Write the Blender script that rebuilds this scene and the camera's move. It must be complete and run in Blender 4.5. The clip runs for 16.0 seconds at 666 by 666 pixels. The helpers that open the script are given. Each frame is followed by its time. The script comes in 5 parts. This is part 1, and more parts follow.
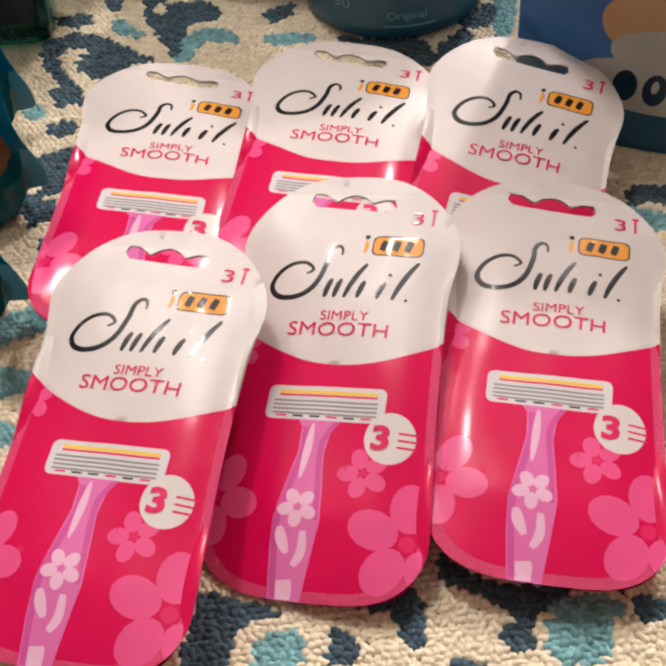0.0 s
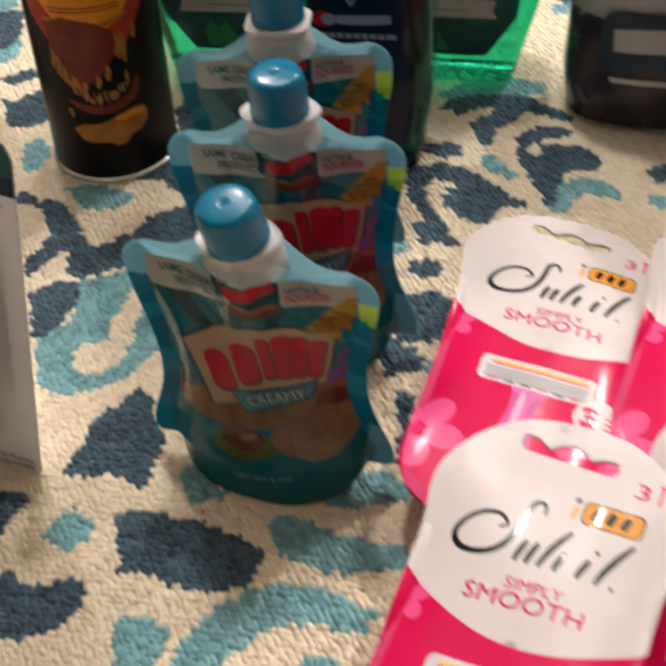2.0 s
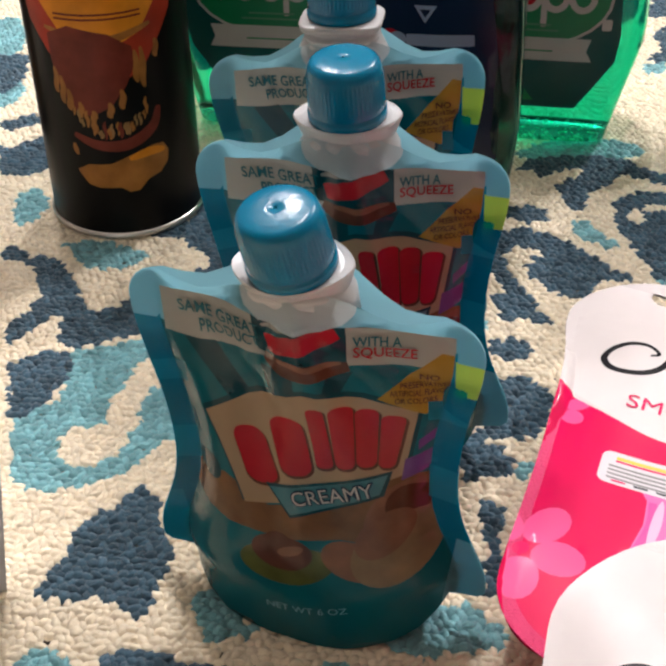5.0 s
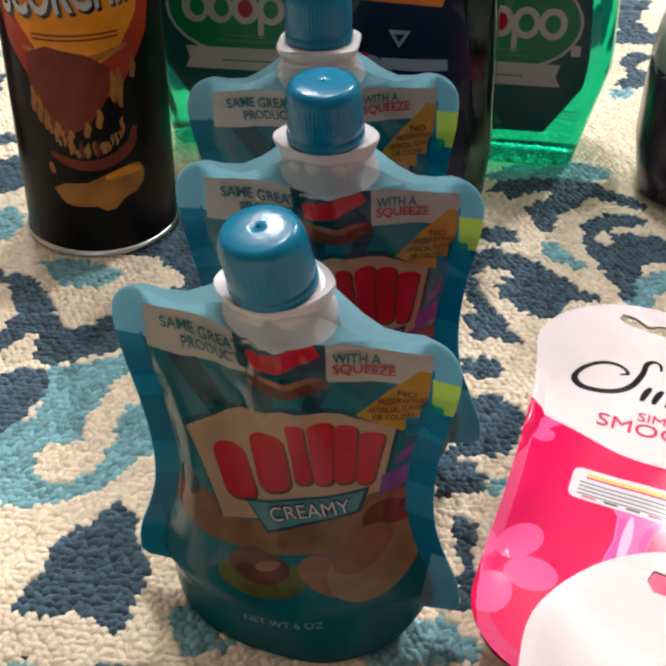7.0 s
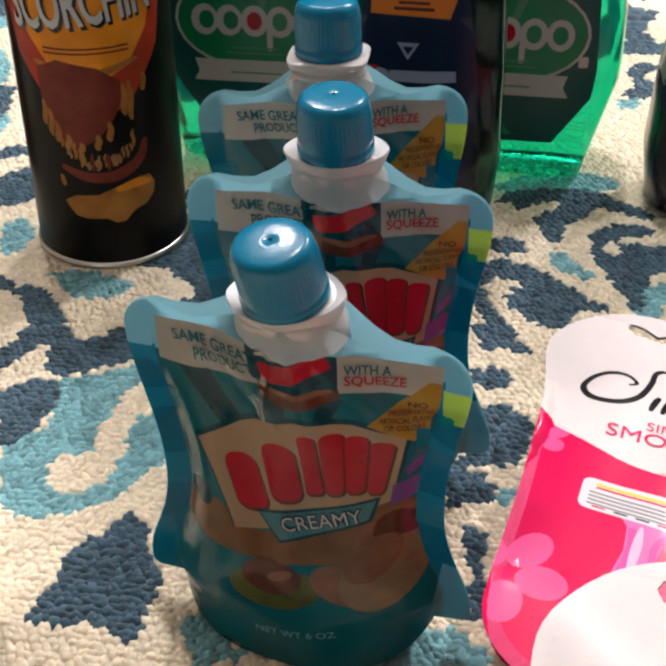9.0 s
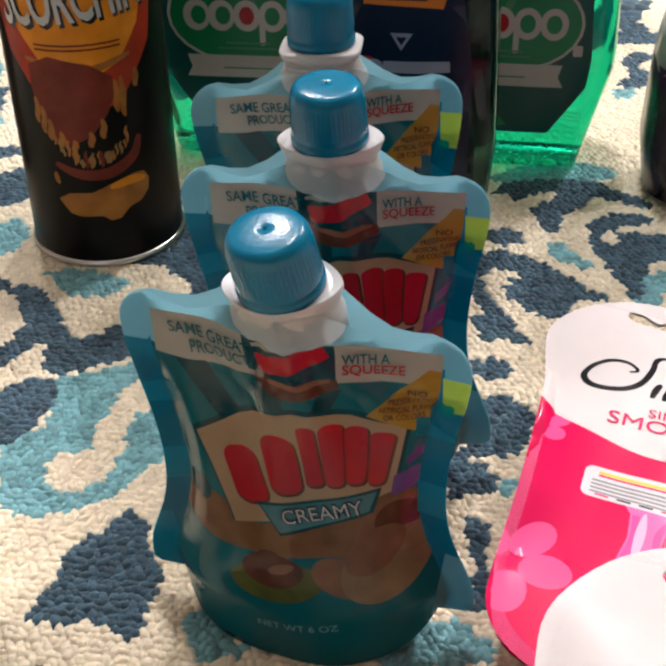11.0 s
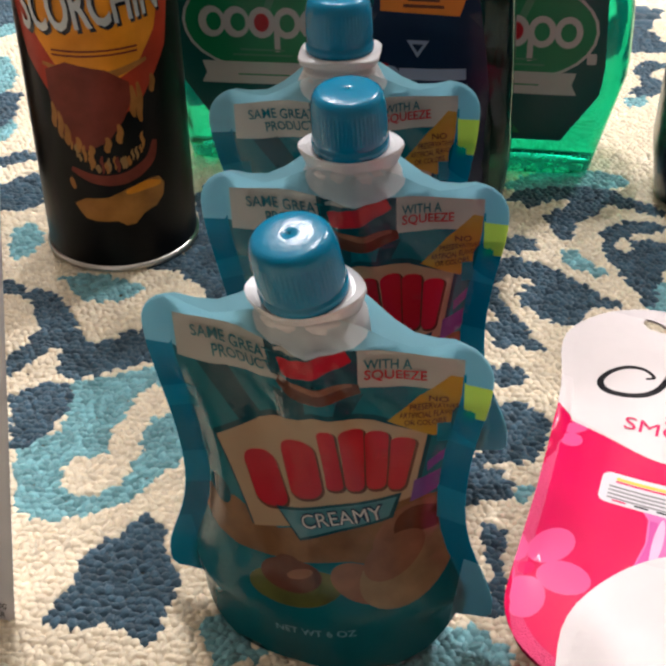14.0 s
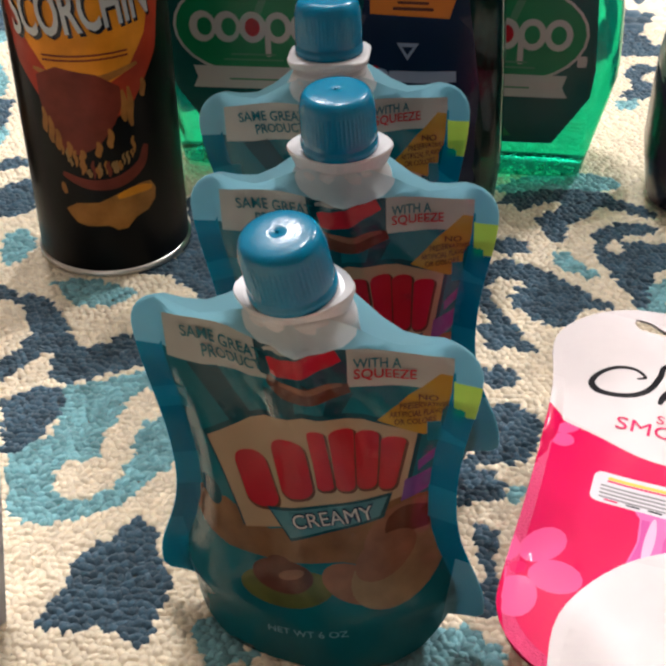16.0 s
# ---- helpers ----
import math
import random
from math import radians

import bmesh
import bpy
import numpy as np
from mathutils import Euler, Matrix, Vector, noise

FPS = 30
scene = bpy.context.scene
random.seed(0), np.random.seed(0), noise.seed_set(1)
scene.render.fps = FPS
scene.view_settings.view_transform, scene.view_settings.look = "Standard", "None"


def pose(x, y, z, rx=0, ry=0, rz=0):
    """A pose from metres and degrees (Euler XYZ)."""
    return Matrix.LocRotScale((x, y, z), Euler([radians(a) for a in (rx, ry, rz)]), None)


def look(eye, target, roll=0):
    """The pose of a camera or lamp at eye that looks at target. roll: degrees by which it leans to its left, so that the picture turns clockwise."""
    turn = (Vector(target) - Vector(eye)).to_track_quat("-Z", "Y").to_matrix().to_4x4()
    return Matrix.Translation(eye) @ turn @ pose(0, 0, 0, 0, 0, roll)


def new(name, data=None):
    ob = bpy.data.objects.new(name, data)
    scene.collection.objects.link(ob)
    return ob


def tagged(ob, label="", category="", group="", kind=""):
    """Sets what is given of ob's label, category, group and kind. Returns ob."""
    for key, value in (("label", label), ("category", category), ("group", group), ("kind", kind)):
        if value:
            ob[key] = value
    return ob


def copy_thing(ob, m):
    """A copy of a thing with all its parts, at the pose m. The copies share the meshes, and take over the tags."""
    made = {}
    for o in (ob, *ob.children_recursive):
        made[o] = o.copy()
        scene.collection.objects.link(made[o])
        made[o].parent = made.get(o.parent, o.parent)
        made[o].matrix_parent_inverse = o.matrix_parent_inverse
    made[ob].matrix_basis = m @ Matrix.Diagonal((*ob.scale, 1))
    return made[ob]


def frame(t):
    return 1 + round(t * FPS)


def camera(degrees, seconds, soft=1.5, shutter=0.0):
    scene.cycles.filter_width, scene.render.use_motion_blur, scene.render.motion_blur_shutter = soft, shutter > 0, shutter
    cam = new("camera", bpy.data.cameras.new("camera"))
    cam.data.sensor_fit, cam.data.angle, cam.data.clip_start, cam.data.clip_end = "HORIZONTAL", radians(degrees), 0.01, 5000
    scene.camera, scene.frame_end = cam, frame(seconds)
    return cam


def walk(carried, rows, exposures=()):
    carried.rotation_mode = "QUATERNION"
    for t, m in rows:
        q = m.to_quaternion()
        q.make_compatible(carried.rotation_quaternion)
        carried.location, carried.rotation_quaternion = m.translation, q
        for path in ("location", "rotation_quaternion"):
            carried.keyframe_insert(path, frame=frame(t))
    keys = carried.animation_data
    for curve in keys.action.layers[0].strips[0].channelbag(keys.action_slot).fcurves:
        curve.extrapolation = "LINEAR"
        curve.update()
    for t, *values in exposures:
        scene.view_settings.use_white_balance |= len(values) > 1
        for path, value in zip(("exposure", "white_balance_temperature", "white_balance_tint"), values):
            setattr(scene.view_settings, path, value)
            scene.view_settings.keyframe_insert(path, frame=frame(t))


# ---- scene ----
from mathutils import geometry

cam = camera(29.35, 16.0, soft=2.9, shutter=0.5)
PATH = [
    (0, (0.2587, -0.1528, 0.4689), (0.2734, 0.1816, 0.0975), -4.56),
    (0.5, (0.2590, -0.1522, 0.4688), (0.2754, 0.1834, 0.0985), -3.98),
    (1, (0.2463, -0.1449, 0.4723), (0.2529, 0.1939, 0.1047), -3.15),
    (1.5, (0.2113, -0.1106, 0.4623), (0.1800, 0.2323, 0.0997), -4.40),
    (2, (0.1596, -0.0718, 0.4590), (0.1072, 0.2848, 0.1125), -3.00),
    (2.2, (0.1446, -0.0575, 0.4534), (0.0930, 0.3075, 0.1155), -1.83),
    (2.5, (0.1317, -0.0470, 0.4500), (0.0796, 0.3503, 0.1508), 0.04),
    (2.6, (0.1228, -0.0348, 0.4370), (0.0732, 0.3675, 0.1441), 0.85),
    (3, (0.1174, -0.0112, 0.4025), (0.0593, 0.3867, 0.1054), -0.00),
    (3.5, (0.1243, 0.0192, 0.3539), (0.0637, 0.4141, 0.0534), -1.81),
    (4, (0.1248, 0.0185, 0.3433), (0.0592, 0.4088, 0.0378), -2.06),
    (6.3, (0.1193, 0.0126, 0.3436), (0.0735, 0.4085, 0.0417), 0.19),
    (6.5, (0.1196, 0.0115, 0.3450), (0.0740, 0.4083, 0.0441), 0.21),
    (7, (0.1188, 0.0101, 0.3470), (0.0743, 0.4084, 0.0480), 0.29),
    (7.5, (0.1193, 0.0105, 0.3456), (0.0745, 0.4086, 0.0463), 0.12),
    (8, (0.1188, 0.0101, 0.3464), (0.0731, 0.4080, 0.0471), -0.00),
    (8.5, (0.1175, 0.0095, 0.3480), (0.0701, 0.4082, 0.0500), -0.13),
    (8.7, (0.1176, 0.0081, 0.3496), (0.0702, 0.4080, 0.0532), -0.05),
    (11, (0.1182, 0.0088, 0.3445), (0.0710, 0.4092, 0.0488), -1.08),
    (11.5, (0.1197, 0.0080, 0.3432), (0.0730, 0.4080, 0.0469), -1.39),
    (12, (0.1195, 0.0072, 0.3448), (0.0746, 0.4079, 0.0491), -0.95),
    (12.5, (0.1169, 0.0061, 0.3467), (0.0727, 0.4088, 0.0536), -0.36),
    (13, (0.1164, 0.0064, 0.3458), (0.0704, 0.4095, 0.0536), -0.56),
    (13.5, (0.1138, 0.0066, 0.3455), (0.0668, 0.4092, 0.0529), -0.69),
    (14, (0.1125, 0.0068, 0.3444), (0.0644, 0.4090, 0.0512), -0.85),
    (14.5, (0.1145, 0.0076, 0.3419), (0.0652, 0.4095, 0.0486), -1.18),
    (15, (0.1143, 0.0056, 0.3437), (0.0655, 0.4081, 0.0512), -1.25),
    (15.5, (0.1138, 0.0049, 0.3440), (0.0658, 0.4085, 0.0528), -1.11),
    (16, (0.1148, 0.0053, 0.3421), (0.0678, 0.4097, 0.0518), -1.10),
]
EXPOSURE = [(0, -0.08, 6500, 10), (1.5, -0.08, 6500, 10), (2.4, 0.06, 6400, 10), (3.2, 0.25, 6020, 10), (16, 0.25, 6020, 10)]
walk(cam, [(t, look(eye, target, roll)) for t, eye, target, roll in PATH], EXPOSURE)

# ---- light ----
world = bpy.data.worlds.new("room_air")
scene.world = world
world.use_nodes = True
world.node_tree.nodes["Background"].inputs[0].default_value = (1.0, 0.9, 0.8, 1)
world.node_tree.nodes["Background"].inputs[1].default_value = 0.02

LAMPS = (Vector((0.00, 1.14, 2.25)), Vector((1.30, 2.10, 2.25)), Vector((-0.66, 1.95, 2.25)))


def bulb_light(place, power):
    data = bpy.data.lights.new("bulb_light", "POINT")
    data.energy, data.color, data.shadow_soft_size = power, (1.0, 0.95, 0.92), 0.022
    new("bulb_light", data).location = place


for lamp_place, power in zip(LAMPS, (20, 39, 21)):
    for k in range(3):
        bulb_light(lamp_place + Vector((0.06 * math.cos(k * 2.1), 0.06 * math.sin(k * 2.1), -0.10)), power)


# ---- materials ----
def material(name, color, rough=0.5, metal=0.0, vary=0.06, scale=60.0, bump=0.0, bump_scale=300.0, coat=0.0, trans=0.0, ior=1.45, random=0.0, island=0.0, sheen=0.0, spec=0.5):
    m = bpy.data.materials.new(name)
    m.use_nodes = True
    nt = m.node_tree
    b = nt.nodes["Principled BSDF"]
    b.inputs["Roughness"].default_value = rough
    b.inputs["Metallic"].default_value = metal
    b.inputs["Coat Weight"].default_value = coat
    b.inputs["Coat Roughness"].default_value = 0.08
    b.inputs["Transmission Weight"].default_value = trans
    b.inputs["IOR"].default_value = ior
    b.inputs["Sheen Weight"].default_value = sheen
    b.inputs["Specular IOR Level"].default_value = spec
    co = nt.nodes.new("ShaderNodeTexCoord")
    no = nt.nodes.new("ShaderNodeTexNoise")
    no.inputs["Scale"].default_value = scale
    no.inputs["Detail"].default_value = 5
    nt.links.new(co.outputs["Object"], no.inputs["Vector"])
    hsv = nt.nodes.new("ShaderNodeHueSaturation")
    hsv.inputs["Color"].default_value = (*color, 1)
    mr = nt.nodes.new("ShaderNodeMapRange")
    mr.inputs["To Min"].default_value, mr.inputs["To Max"].default_value = 1 - 2 * vary, 1 + 2 * vary
    nt.links.new(no.outputs["Fac"], mr.inputs["Value"])
    value = mr.outputs["Result"]
    if random or island:
        src = nt.nodes.new("ShaderNodeNewGeometry").outputs["Random Per Island"] if island else nt.nodes.new("ShaderNodeObjectInfo").outputs["Random"]
        mr2 = nt.nodes.new("ShaderNodeMapRange")
        amount = island or random
        mr2.inputs["To Min"].default_value, mr2.inputs["To Max"].default_value = 1 - amount, 1 + amount
        nt.links.new(src, mr2.inputs["Value"])
        mul = nt.nodes.new("ShaderNodeMath")
        mul.operation = "MULTIPLY"
        nt.links.new(value, mul.inputs[0])
        nt.links.new(mr2.outputs["Result"], mul.inputs[1])
        value = mul.outputs[0]
    nt.links.new(value, hsv.inputs["Value"])
    nt.links.new(hsv.outputs["Color"], b.inputs["Base Color"])
    if bump:
        nb = nt.nodes.new("ShaderNodeTexNoise")
        nb.inputs["Scale"].default_value = bump_scale
        nb.inputs["Detail"].default_value = 4
        nt.links.new(co.outputs["Object"], nb.inputs["Vector"])
        bu = nt.nodes.new("ShaderNodeBump")
        bu.inputs["Strength"].default_value = bump
        bu.inputs["Distance"].default_value = 0.002
        nt.links.new(nb.outputs["Fac"], bu.inputs["Height"])
        nt.links.new(bu.outputs["Normal"], b.inputs["Normal"])
    return m


def film(name, color, rough=0.10, **kw):
    """Printed plastic film: glossy, faintly crinkled."""
    kw.setdefault("bump", 0.035)
    kw.setdefault("bump_scale", 85.0)
    kw.setdefault("spec", 0.32)
    kw.setdefault("vary", 0.04)
    return material(name, color, rough, **kw)


def thin_film(name, color, share=0.5):
    """Printed film that lets light through from behind."""
    m = film(name, color)
    nt = m.node_tree
    shine = nt.nodes["Principled BSDF"]
    glow = nt.nodes.new("ShaderNodeBsdfTranslucent")
    glow.inputs["Color"].default_value = (*[min(1.0, 1.6 * c) for c in color], 1)
    mix = nt.nodes.new("ShaderNodeMixShader")
    mix.inputs["Fac"].default_value = share
    nt.links.new(shine.outputs["BSDF"], mix.inputs[1])
    nt.links.new(glow.outputs["BSDF"], mix.inputs[2])
    nt.links.new(mix.outputs["Shader"], nt.nodes["Material Output"].inputs["Surface"])
    return m


WOOL_CREAM = material("cream wool", (0.92, 0.785, 0.585), 0.95, vary=0.07, scale=30, island=0.09, sheen=0.25, bump=0.3, bump_scale=900.0)
WOOL_NAVY = material("navy wool", (0.052, 0.100, 0.138), 0.95, vary=0.16, scale=60, island=0.34, sheen=0.25, bump=0.4, bump_scale=900.0)
WOOL_TEAL = material("teal wool", (0.22, 0.45, 0.48), 0.95, vary=0.14, scale=60, island=0.24, sheen=0.2, bump=0.4, bump_scale=900.0)
BACKING = material("rug backing", (0.30, 0.25, 0.19), 0.95, bump=0.3)
PINK = film("magenta film", (0.66, 0.004, 0.078), 0.17, spec=0.25)
WHITE = film("white film", (0.69, 0.615, 0.595), 0.30, spec=0.25)
PETAL = film("light pink print", (0.78, 0.085, 0.25), 0.18)
INK = film("black print", (0.02, 0.018, 0.02))
ORANGE = film("orange print", (0.85, 0.34, 0.05))
SILVER = film("grey print", (0.50, 0.47, 0.48))
BLADE = film("steel grey print", (0.27, 0.25, 0.25))
HEAD = film("pale grey print", (0.68, 0.63, 0.65))
YELLOW = film("yellow print", (0.85, 0.55, 0.10))
LILAC = film("lilac print", (0.70, 0.16, 0.40))
LILAC_LIGHT = film("pale lilac print", (0.80, 0.46, 0.62))
PINK_SEAM = film("crimped magenta film", (0.68, 0.045, 0.15), 0.25, bump=0.5, bump_scale=1200.0)
WHITE_SEAM = film("crimped white film", (0.66, 0.585, 0.57), 0.25, bump=0.12, bump_scale=900.0)
RED_TEXT = film("crimson print", (0.72, 0.02, 0.12))
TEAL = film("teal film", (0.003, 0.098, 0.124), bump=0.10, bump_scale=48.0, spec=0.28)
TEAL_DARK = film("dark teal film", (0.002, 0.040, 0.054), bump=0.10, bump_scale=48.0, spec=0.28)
TEAL_PALE = film("pale teal film", (0.16, 0.36, 0.45))
TEAL_CLEAR = thin_film("clear pale teal film", (0.18, 0.36, 0.42), 0.5)
TEAL_FIN = thin_film("clear teal film", (0.003, 0.150, 0.220), 0.5)
TEAL_FIN_SOFT = thin_film("clear soft teal film", (0.012, 0.215, 0.295), 0.5)
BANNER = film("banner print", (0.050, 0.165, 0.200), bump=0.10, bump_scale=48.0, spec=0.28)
MILKY_FILM = thin_film("milky film", (0.52, 0.56, 0.57), 0.5)
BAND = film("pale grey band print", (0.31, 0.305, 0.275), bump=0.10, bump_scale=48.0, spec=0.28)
LILAC_DEEP = film("deep lilac print", (0.60, 0.09, 0.31))
LIME_CLEAR = thin_film("clear lime film", (0.50, 0.55, 0.07), 0.5)
# pouch prints, most of them darkened: shade of the backlit fronts put into the colour
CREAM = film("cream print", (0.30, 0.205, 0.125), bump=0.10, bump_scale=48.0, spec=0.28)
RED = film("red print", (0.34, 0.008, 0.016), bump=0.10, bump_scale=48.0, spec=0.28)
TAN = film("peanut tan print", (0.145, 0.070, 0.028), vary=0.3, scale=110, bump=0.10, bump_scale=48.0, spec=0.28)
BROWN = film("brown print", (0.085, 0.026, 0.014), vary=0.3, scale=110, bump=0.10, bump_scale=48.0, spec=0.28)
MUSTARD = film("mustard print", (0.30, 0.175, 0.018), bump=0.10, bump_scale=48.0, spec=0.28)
LIME = film("lime print", (0.38, 0.42, 0.05))
PURPLE = film("purple print", (0.12, 0.05, 0.20))
APPLE_FLESH = film("apple flesh print", (0.20, 0.125, 0.065), vary=0.25, scale=110, bump=0.10, bump_scale=48.0, spec=0.28)
APPLE = film("apple pink print", (0.175, 0.075, 0.042), vary=0.3, scale=110, bump=0.10, bump_scale=48.0, spec=0.28)
OLIVE = film("olive print", (0.075, 0.080, 0.016), vary=0.3, scale=110)
CAP_BLUE = material("turquoise plastic", (0.0002, 0.145, 0.262), 0.20, vary=0.03, bump=0.06, bump_scale=520.0, spec=0.42)
NECK = material("milky plastic", (0.66, 0.63, 0.62), 0.30, vary=0.05, scale=200, trans=0.25)
CAN_BLACK = film("black print card", (0.004, 0.0038, 0.0035), 0.30, spec=0.12)
CAN_ORANGE = film("orange print card", (0.60, 0.215, 0.012), 0.28, spec=0.12, vary=0.22, scale=70)
CAN_RED = film("red print card", (0.30, 0.032, 0.014), 0.28, spec=0.12, vary=0.22, scale=70)
CAN_TONGUE = film("dark red print card", (0.135, 0.024, 0.015), 0.28, spec=0.12, vary=0.3, scale=90)
CAN_CHIP = film("chip print card", (0.27, 0.115, 0.025), 0.28, spec=0.12, vary=0.35, scale=90)
CAN_TOOTH = film("pale gold print card", (0.24, 0.14, 0.05), 0.28, spec=0.12, vary=0.3, scale=90)
TIN = material("tin rim", (0.65, 0.62, 0.58), 0.3, metal=1.0)
GREEN_LIQUID = material("green mouthwash in clear plastic", (0.02, 0.55, 0.29), 0.06, trans=0.92, ior=1.34, vary=0.02)
DARK_LIQUID = material("dark teal mouthwash in clear plastic", (0.004, 0.075, 0.065), 0.06, trans=0.9, ior=1.34, vary=0.02)
LABEL_NAVY = film("navy label", (0.006, 0.024, 0.060), 0.25)
LABEL_DEEP = film("deep navy label", (0.005, 0.009, 0.030), 0.25)
LABEL_GREY = film("blue grey label", (0.20, 0.23, 0.32), 0.25)
ORANGE_LABEL = film("orange label", (0.50, 0.15, 0.015), 0.25)
CARD_TEAL = film("deep teal card print", (0.008, 0.075, 0.075), 0.25)
LABEL_GREEN = film("green label", (0.010, 0.185, 0.072), 0.25)
LABEL_FOREST = film("forest green label", (0.005, 0.070, 0.068), 0.25)
LABEL_LIGHT = film("pale green label", (0.06, 0.22, 0.12), 0.25)
LABEL_WHITE = film("off-white label", (0.42, 0.42, 0.41), 0.25)
CAP_NAVY = material("royal blue plastic", (0.002, 0.012, 0.14), 0.25, vary=0.03)
AUBERGINE = material("aubergine plastic", (0.022, 0.014, 0.028), 0.22, vary=0.2, scale=120, bump=0.1)
CARD_GREY = material("grey white card", (0.80, 0.80, 0.82), 0.45)
CLEAR = material("clear blister plastic", (0.95, 0.96, 0.97), 0.05, trans=1.0, ior=1.3, vary=0.0)
PLUG_WHITE = material("white moulded plastic", (0.80, 0.79, 0.77), 0.35)
BLUE_TUB = material("blue tub plastic", (0.012, 0.085, 0.16), 0.3)
BLUE_BAG = film("blue bag film", (0.03, 0.14, 0.40))
BAG_PALE = film("pale blue bag film", (0.03, 0.11, 0.22))
FUR = film("tan print", (0.48, 0.30, 0.15))
WALL_PAINT = material("warm wall paint", (0.26, 0.23, 0.20), 0.9, bump=0.1)
CEILING_PAINT = material("white ceiling paint", (0.60, 0.58, 0.55), 0.9, bump=0.1)
FLOOR_WOOD = material("brown floor boards", (0.22, 0.13, 0.07), 0.5, vary=0.2, scale=8)


# ---- mesh tools ----
def mesh_object(name, verts, faces, mats, parent=None, index=None, smooth=True, label=""):
    me = bpy.data.meshes.new(name)
    me.from_pydata([tuple(v) for v in verts], [], [tuple(f) for f in faces])
    for m in mats if isinstance(mats, (list, tuple)) else [mats]:
        me.materials.append(m)
    if index is not None:
        me.polygons.foreach_set("material_index", np.asarray(index, dtype=np.int32))
    me.polygons.foreach_set("use_smooth", np.full(len(me.polygons), smooth))
    me.update()
    ob = new(name, me)
    if parent:
        ob.parent = parent
    if label:
        tagged(ob, label)
    return ob


def part(name, bm, mat, parent=None, label="", smooth=True):
    me = bpy.data.meshes.new(name)
    bm.to_mesh(me)
    bm.free()
    me.materials.append(mat)
    me.polygons.foreach_set("use_smooth", np.full(len(me.polygons), smooth))
    ob = new(name, me)
    if parent:
        ob.parent = parent
    if label:
        tagged(ob, label)
    return ob


def empty(name, m, label, category, group="", kind=""):
    ob = new(name)
    ob.empty_display_size = 0.02
    ob.matrix_basis = m
    return tagged(ob, label, category, group, kind)


def lathe(profile, n=48, wobble=None):
    """Verts and faces of a turned profile of (radius, height)."""
    verts, faces = [], []
    for r, z in profile:
        for k in range(n):
            a = 2 * math.pi * k / n
            rr = r * (1 + (wobble(a, z) if wobble else 0))
            verts.append((rr * math.cos(a), rr * math.sin(a), z))
    for i in range(len(profile) - 1):
        for k in range(n):
            faces.append((i * n + k, i * n + (k + 1) % n, (i + 1) * n + (k + 1) % n, (i + 1) * n + k))
    faces.append(tuple(range(n - 1, -1, -1)))
    faces.append(tuple((len(profile) - 1) * n + k for k in range(n)))
    return verts, faces


def loft(sections, n=48):
    """Closed body from sections (z, half width, half depth, exponent, x shift)."""
    verts, faces = [], []
    for z, w, d, e, s in sections:
        for k in range(n):
            a = 2 * math.pi * k / n
            c, q = math.cos(a), math.sin(a)
            verts.append((s + w * math.copysign(abs(c) ** (2 / e), c), d * math.copysign(abs(q) ** (2 / e), q), z))
    for i in range(len(sections) - 1):
        for k in range(n):
            faces.append((i * n + k, i * n + (k + 1) % n, (i + 1) * n + (k + 1) % n, (i + 1) * n + k))
    faces.append(tuple(range(n - 1, -1, -1)))
    faces.append(tuple((len(sections) - 1) * n + k for k in range(n)))
    return verts, faces


def inside(points, loop):
    x, y = points[:, 0], points[:, 1]
    hit = np.zeros(len(points), bool)
    for (x1, y1), (x2, y2) in zip(loop, loop[1:] + loop[:1]):
        if y1 != y2:
            hit ^= ((y1 > y) != (y2 > y)) & (x < (x2 - x1) * (y - y1) / (y2 - y1) + x1)
    return hit


def sheet(outline, regions=(), holes=(), spacing=0.005):
    """A printed sheet: triangles inside the outline, cut along every print edge. Regions are (loop, material index), later ones on top."""
    def fine(loop):
        """The loop with its long edges divided, so that it follows a curved surface."""
        out = []
        for p, q in zip(loop, [*loop[1:], loop[0]]):
            steps = max(1, math.ceil(math.dist(p, q) / (1.3 * spacing)))
            out += [(p[0] + (q[0] - p[0]) * k / steps, p[1] + (q[1] - p[1]) * k / steps) for k in range(steps)]
        return out

    outline, holes, regions = fine(list(outline)), [fine(list(h)) for h in holes], [(fine(list(r)), m) for r, m in regions]
    pts, edges = [], []
    for loop in [outline, *holes, *[r[0] for r in regions]]:
        k = len(pts)
        pts += [Vector(p) for p in loop]
        edges += [(k + i, k + (i + 1) % len(loop)) for i in range(len(loop))]
    xs, ys = [p[0] for p in outline], [p[1] for p in outline]
    grid = [(x, y) for x in np.arange(min(xs), max(xs), spacing) for y in np.arange(min(ys), max(ys), spacing)]
    keep = inside(np.array(grid), list(outline))
    pts += [Vector(g) for g, k in zip(grid, keep) if k]
    v, _, f, *_ = geometry.delaunay_2d_cdt(pts, edges, [], 0, 1e-6)
    v = np.array([tuple(p) for p in v])
    f = np.array([t for t in f if len(t) == 3])
    mid = v[f].mean(1)
    ok = inside(mid, list(outline))
    for h in holes:
        ok &= ~inside(mid, list(h))
    index = np.zeros(len(f), int)
    for loop, m in regions:
        index[inside(mid, list(loop))] = m
    return v, f[ok], index[ok]


def ellipse(cx, cy, rx, ry=None, turn=0.0, n=28):
    ry = rx if ry is None else ry
    c, s = math.cos(radians(turn)), math.sin(radians(turn))
    out = []
    for k in range(n):
        a = 2 * math.pi * k / n
        x, y = rx * math.cos(a), ry * math.sin(a)
        out.append((cx + c * x - s * y, cy + s * x + c * y))
    return out


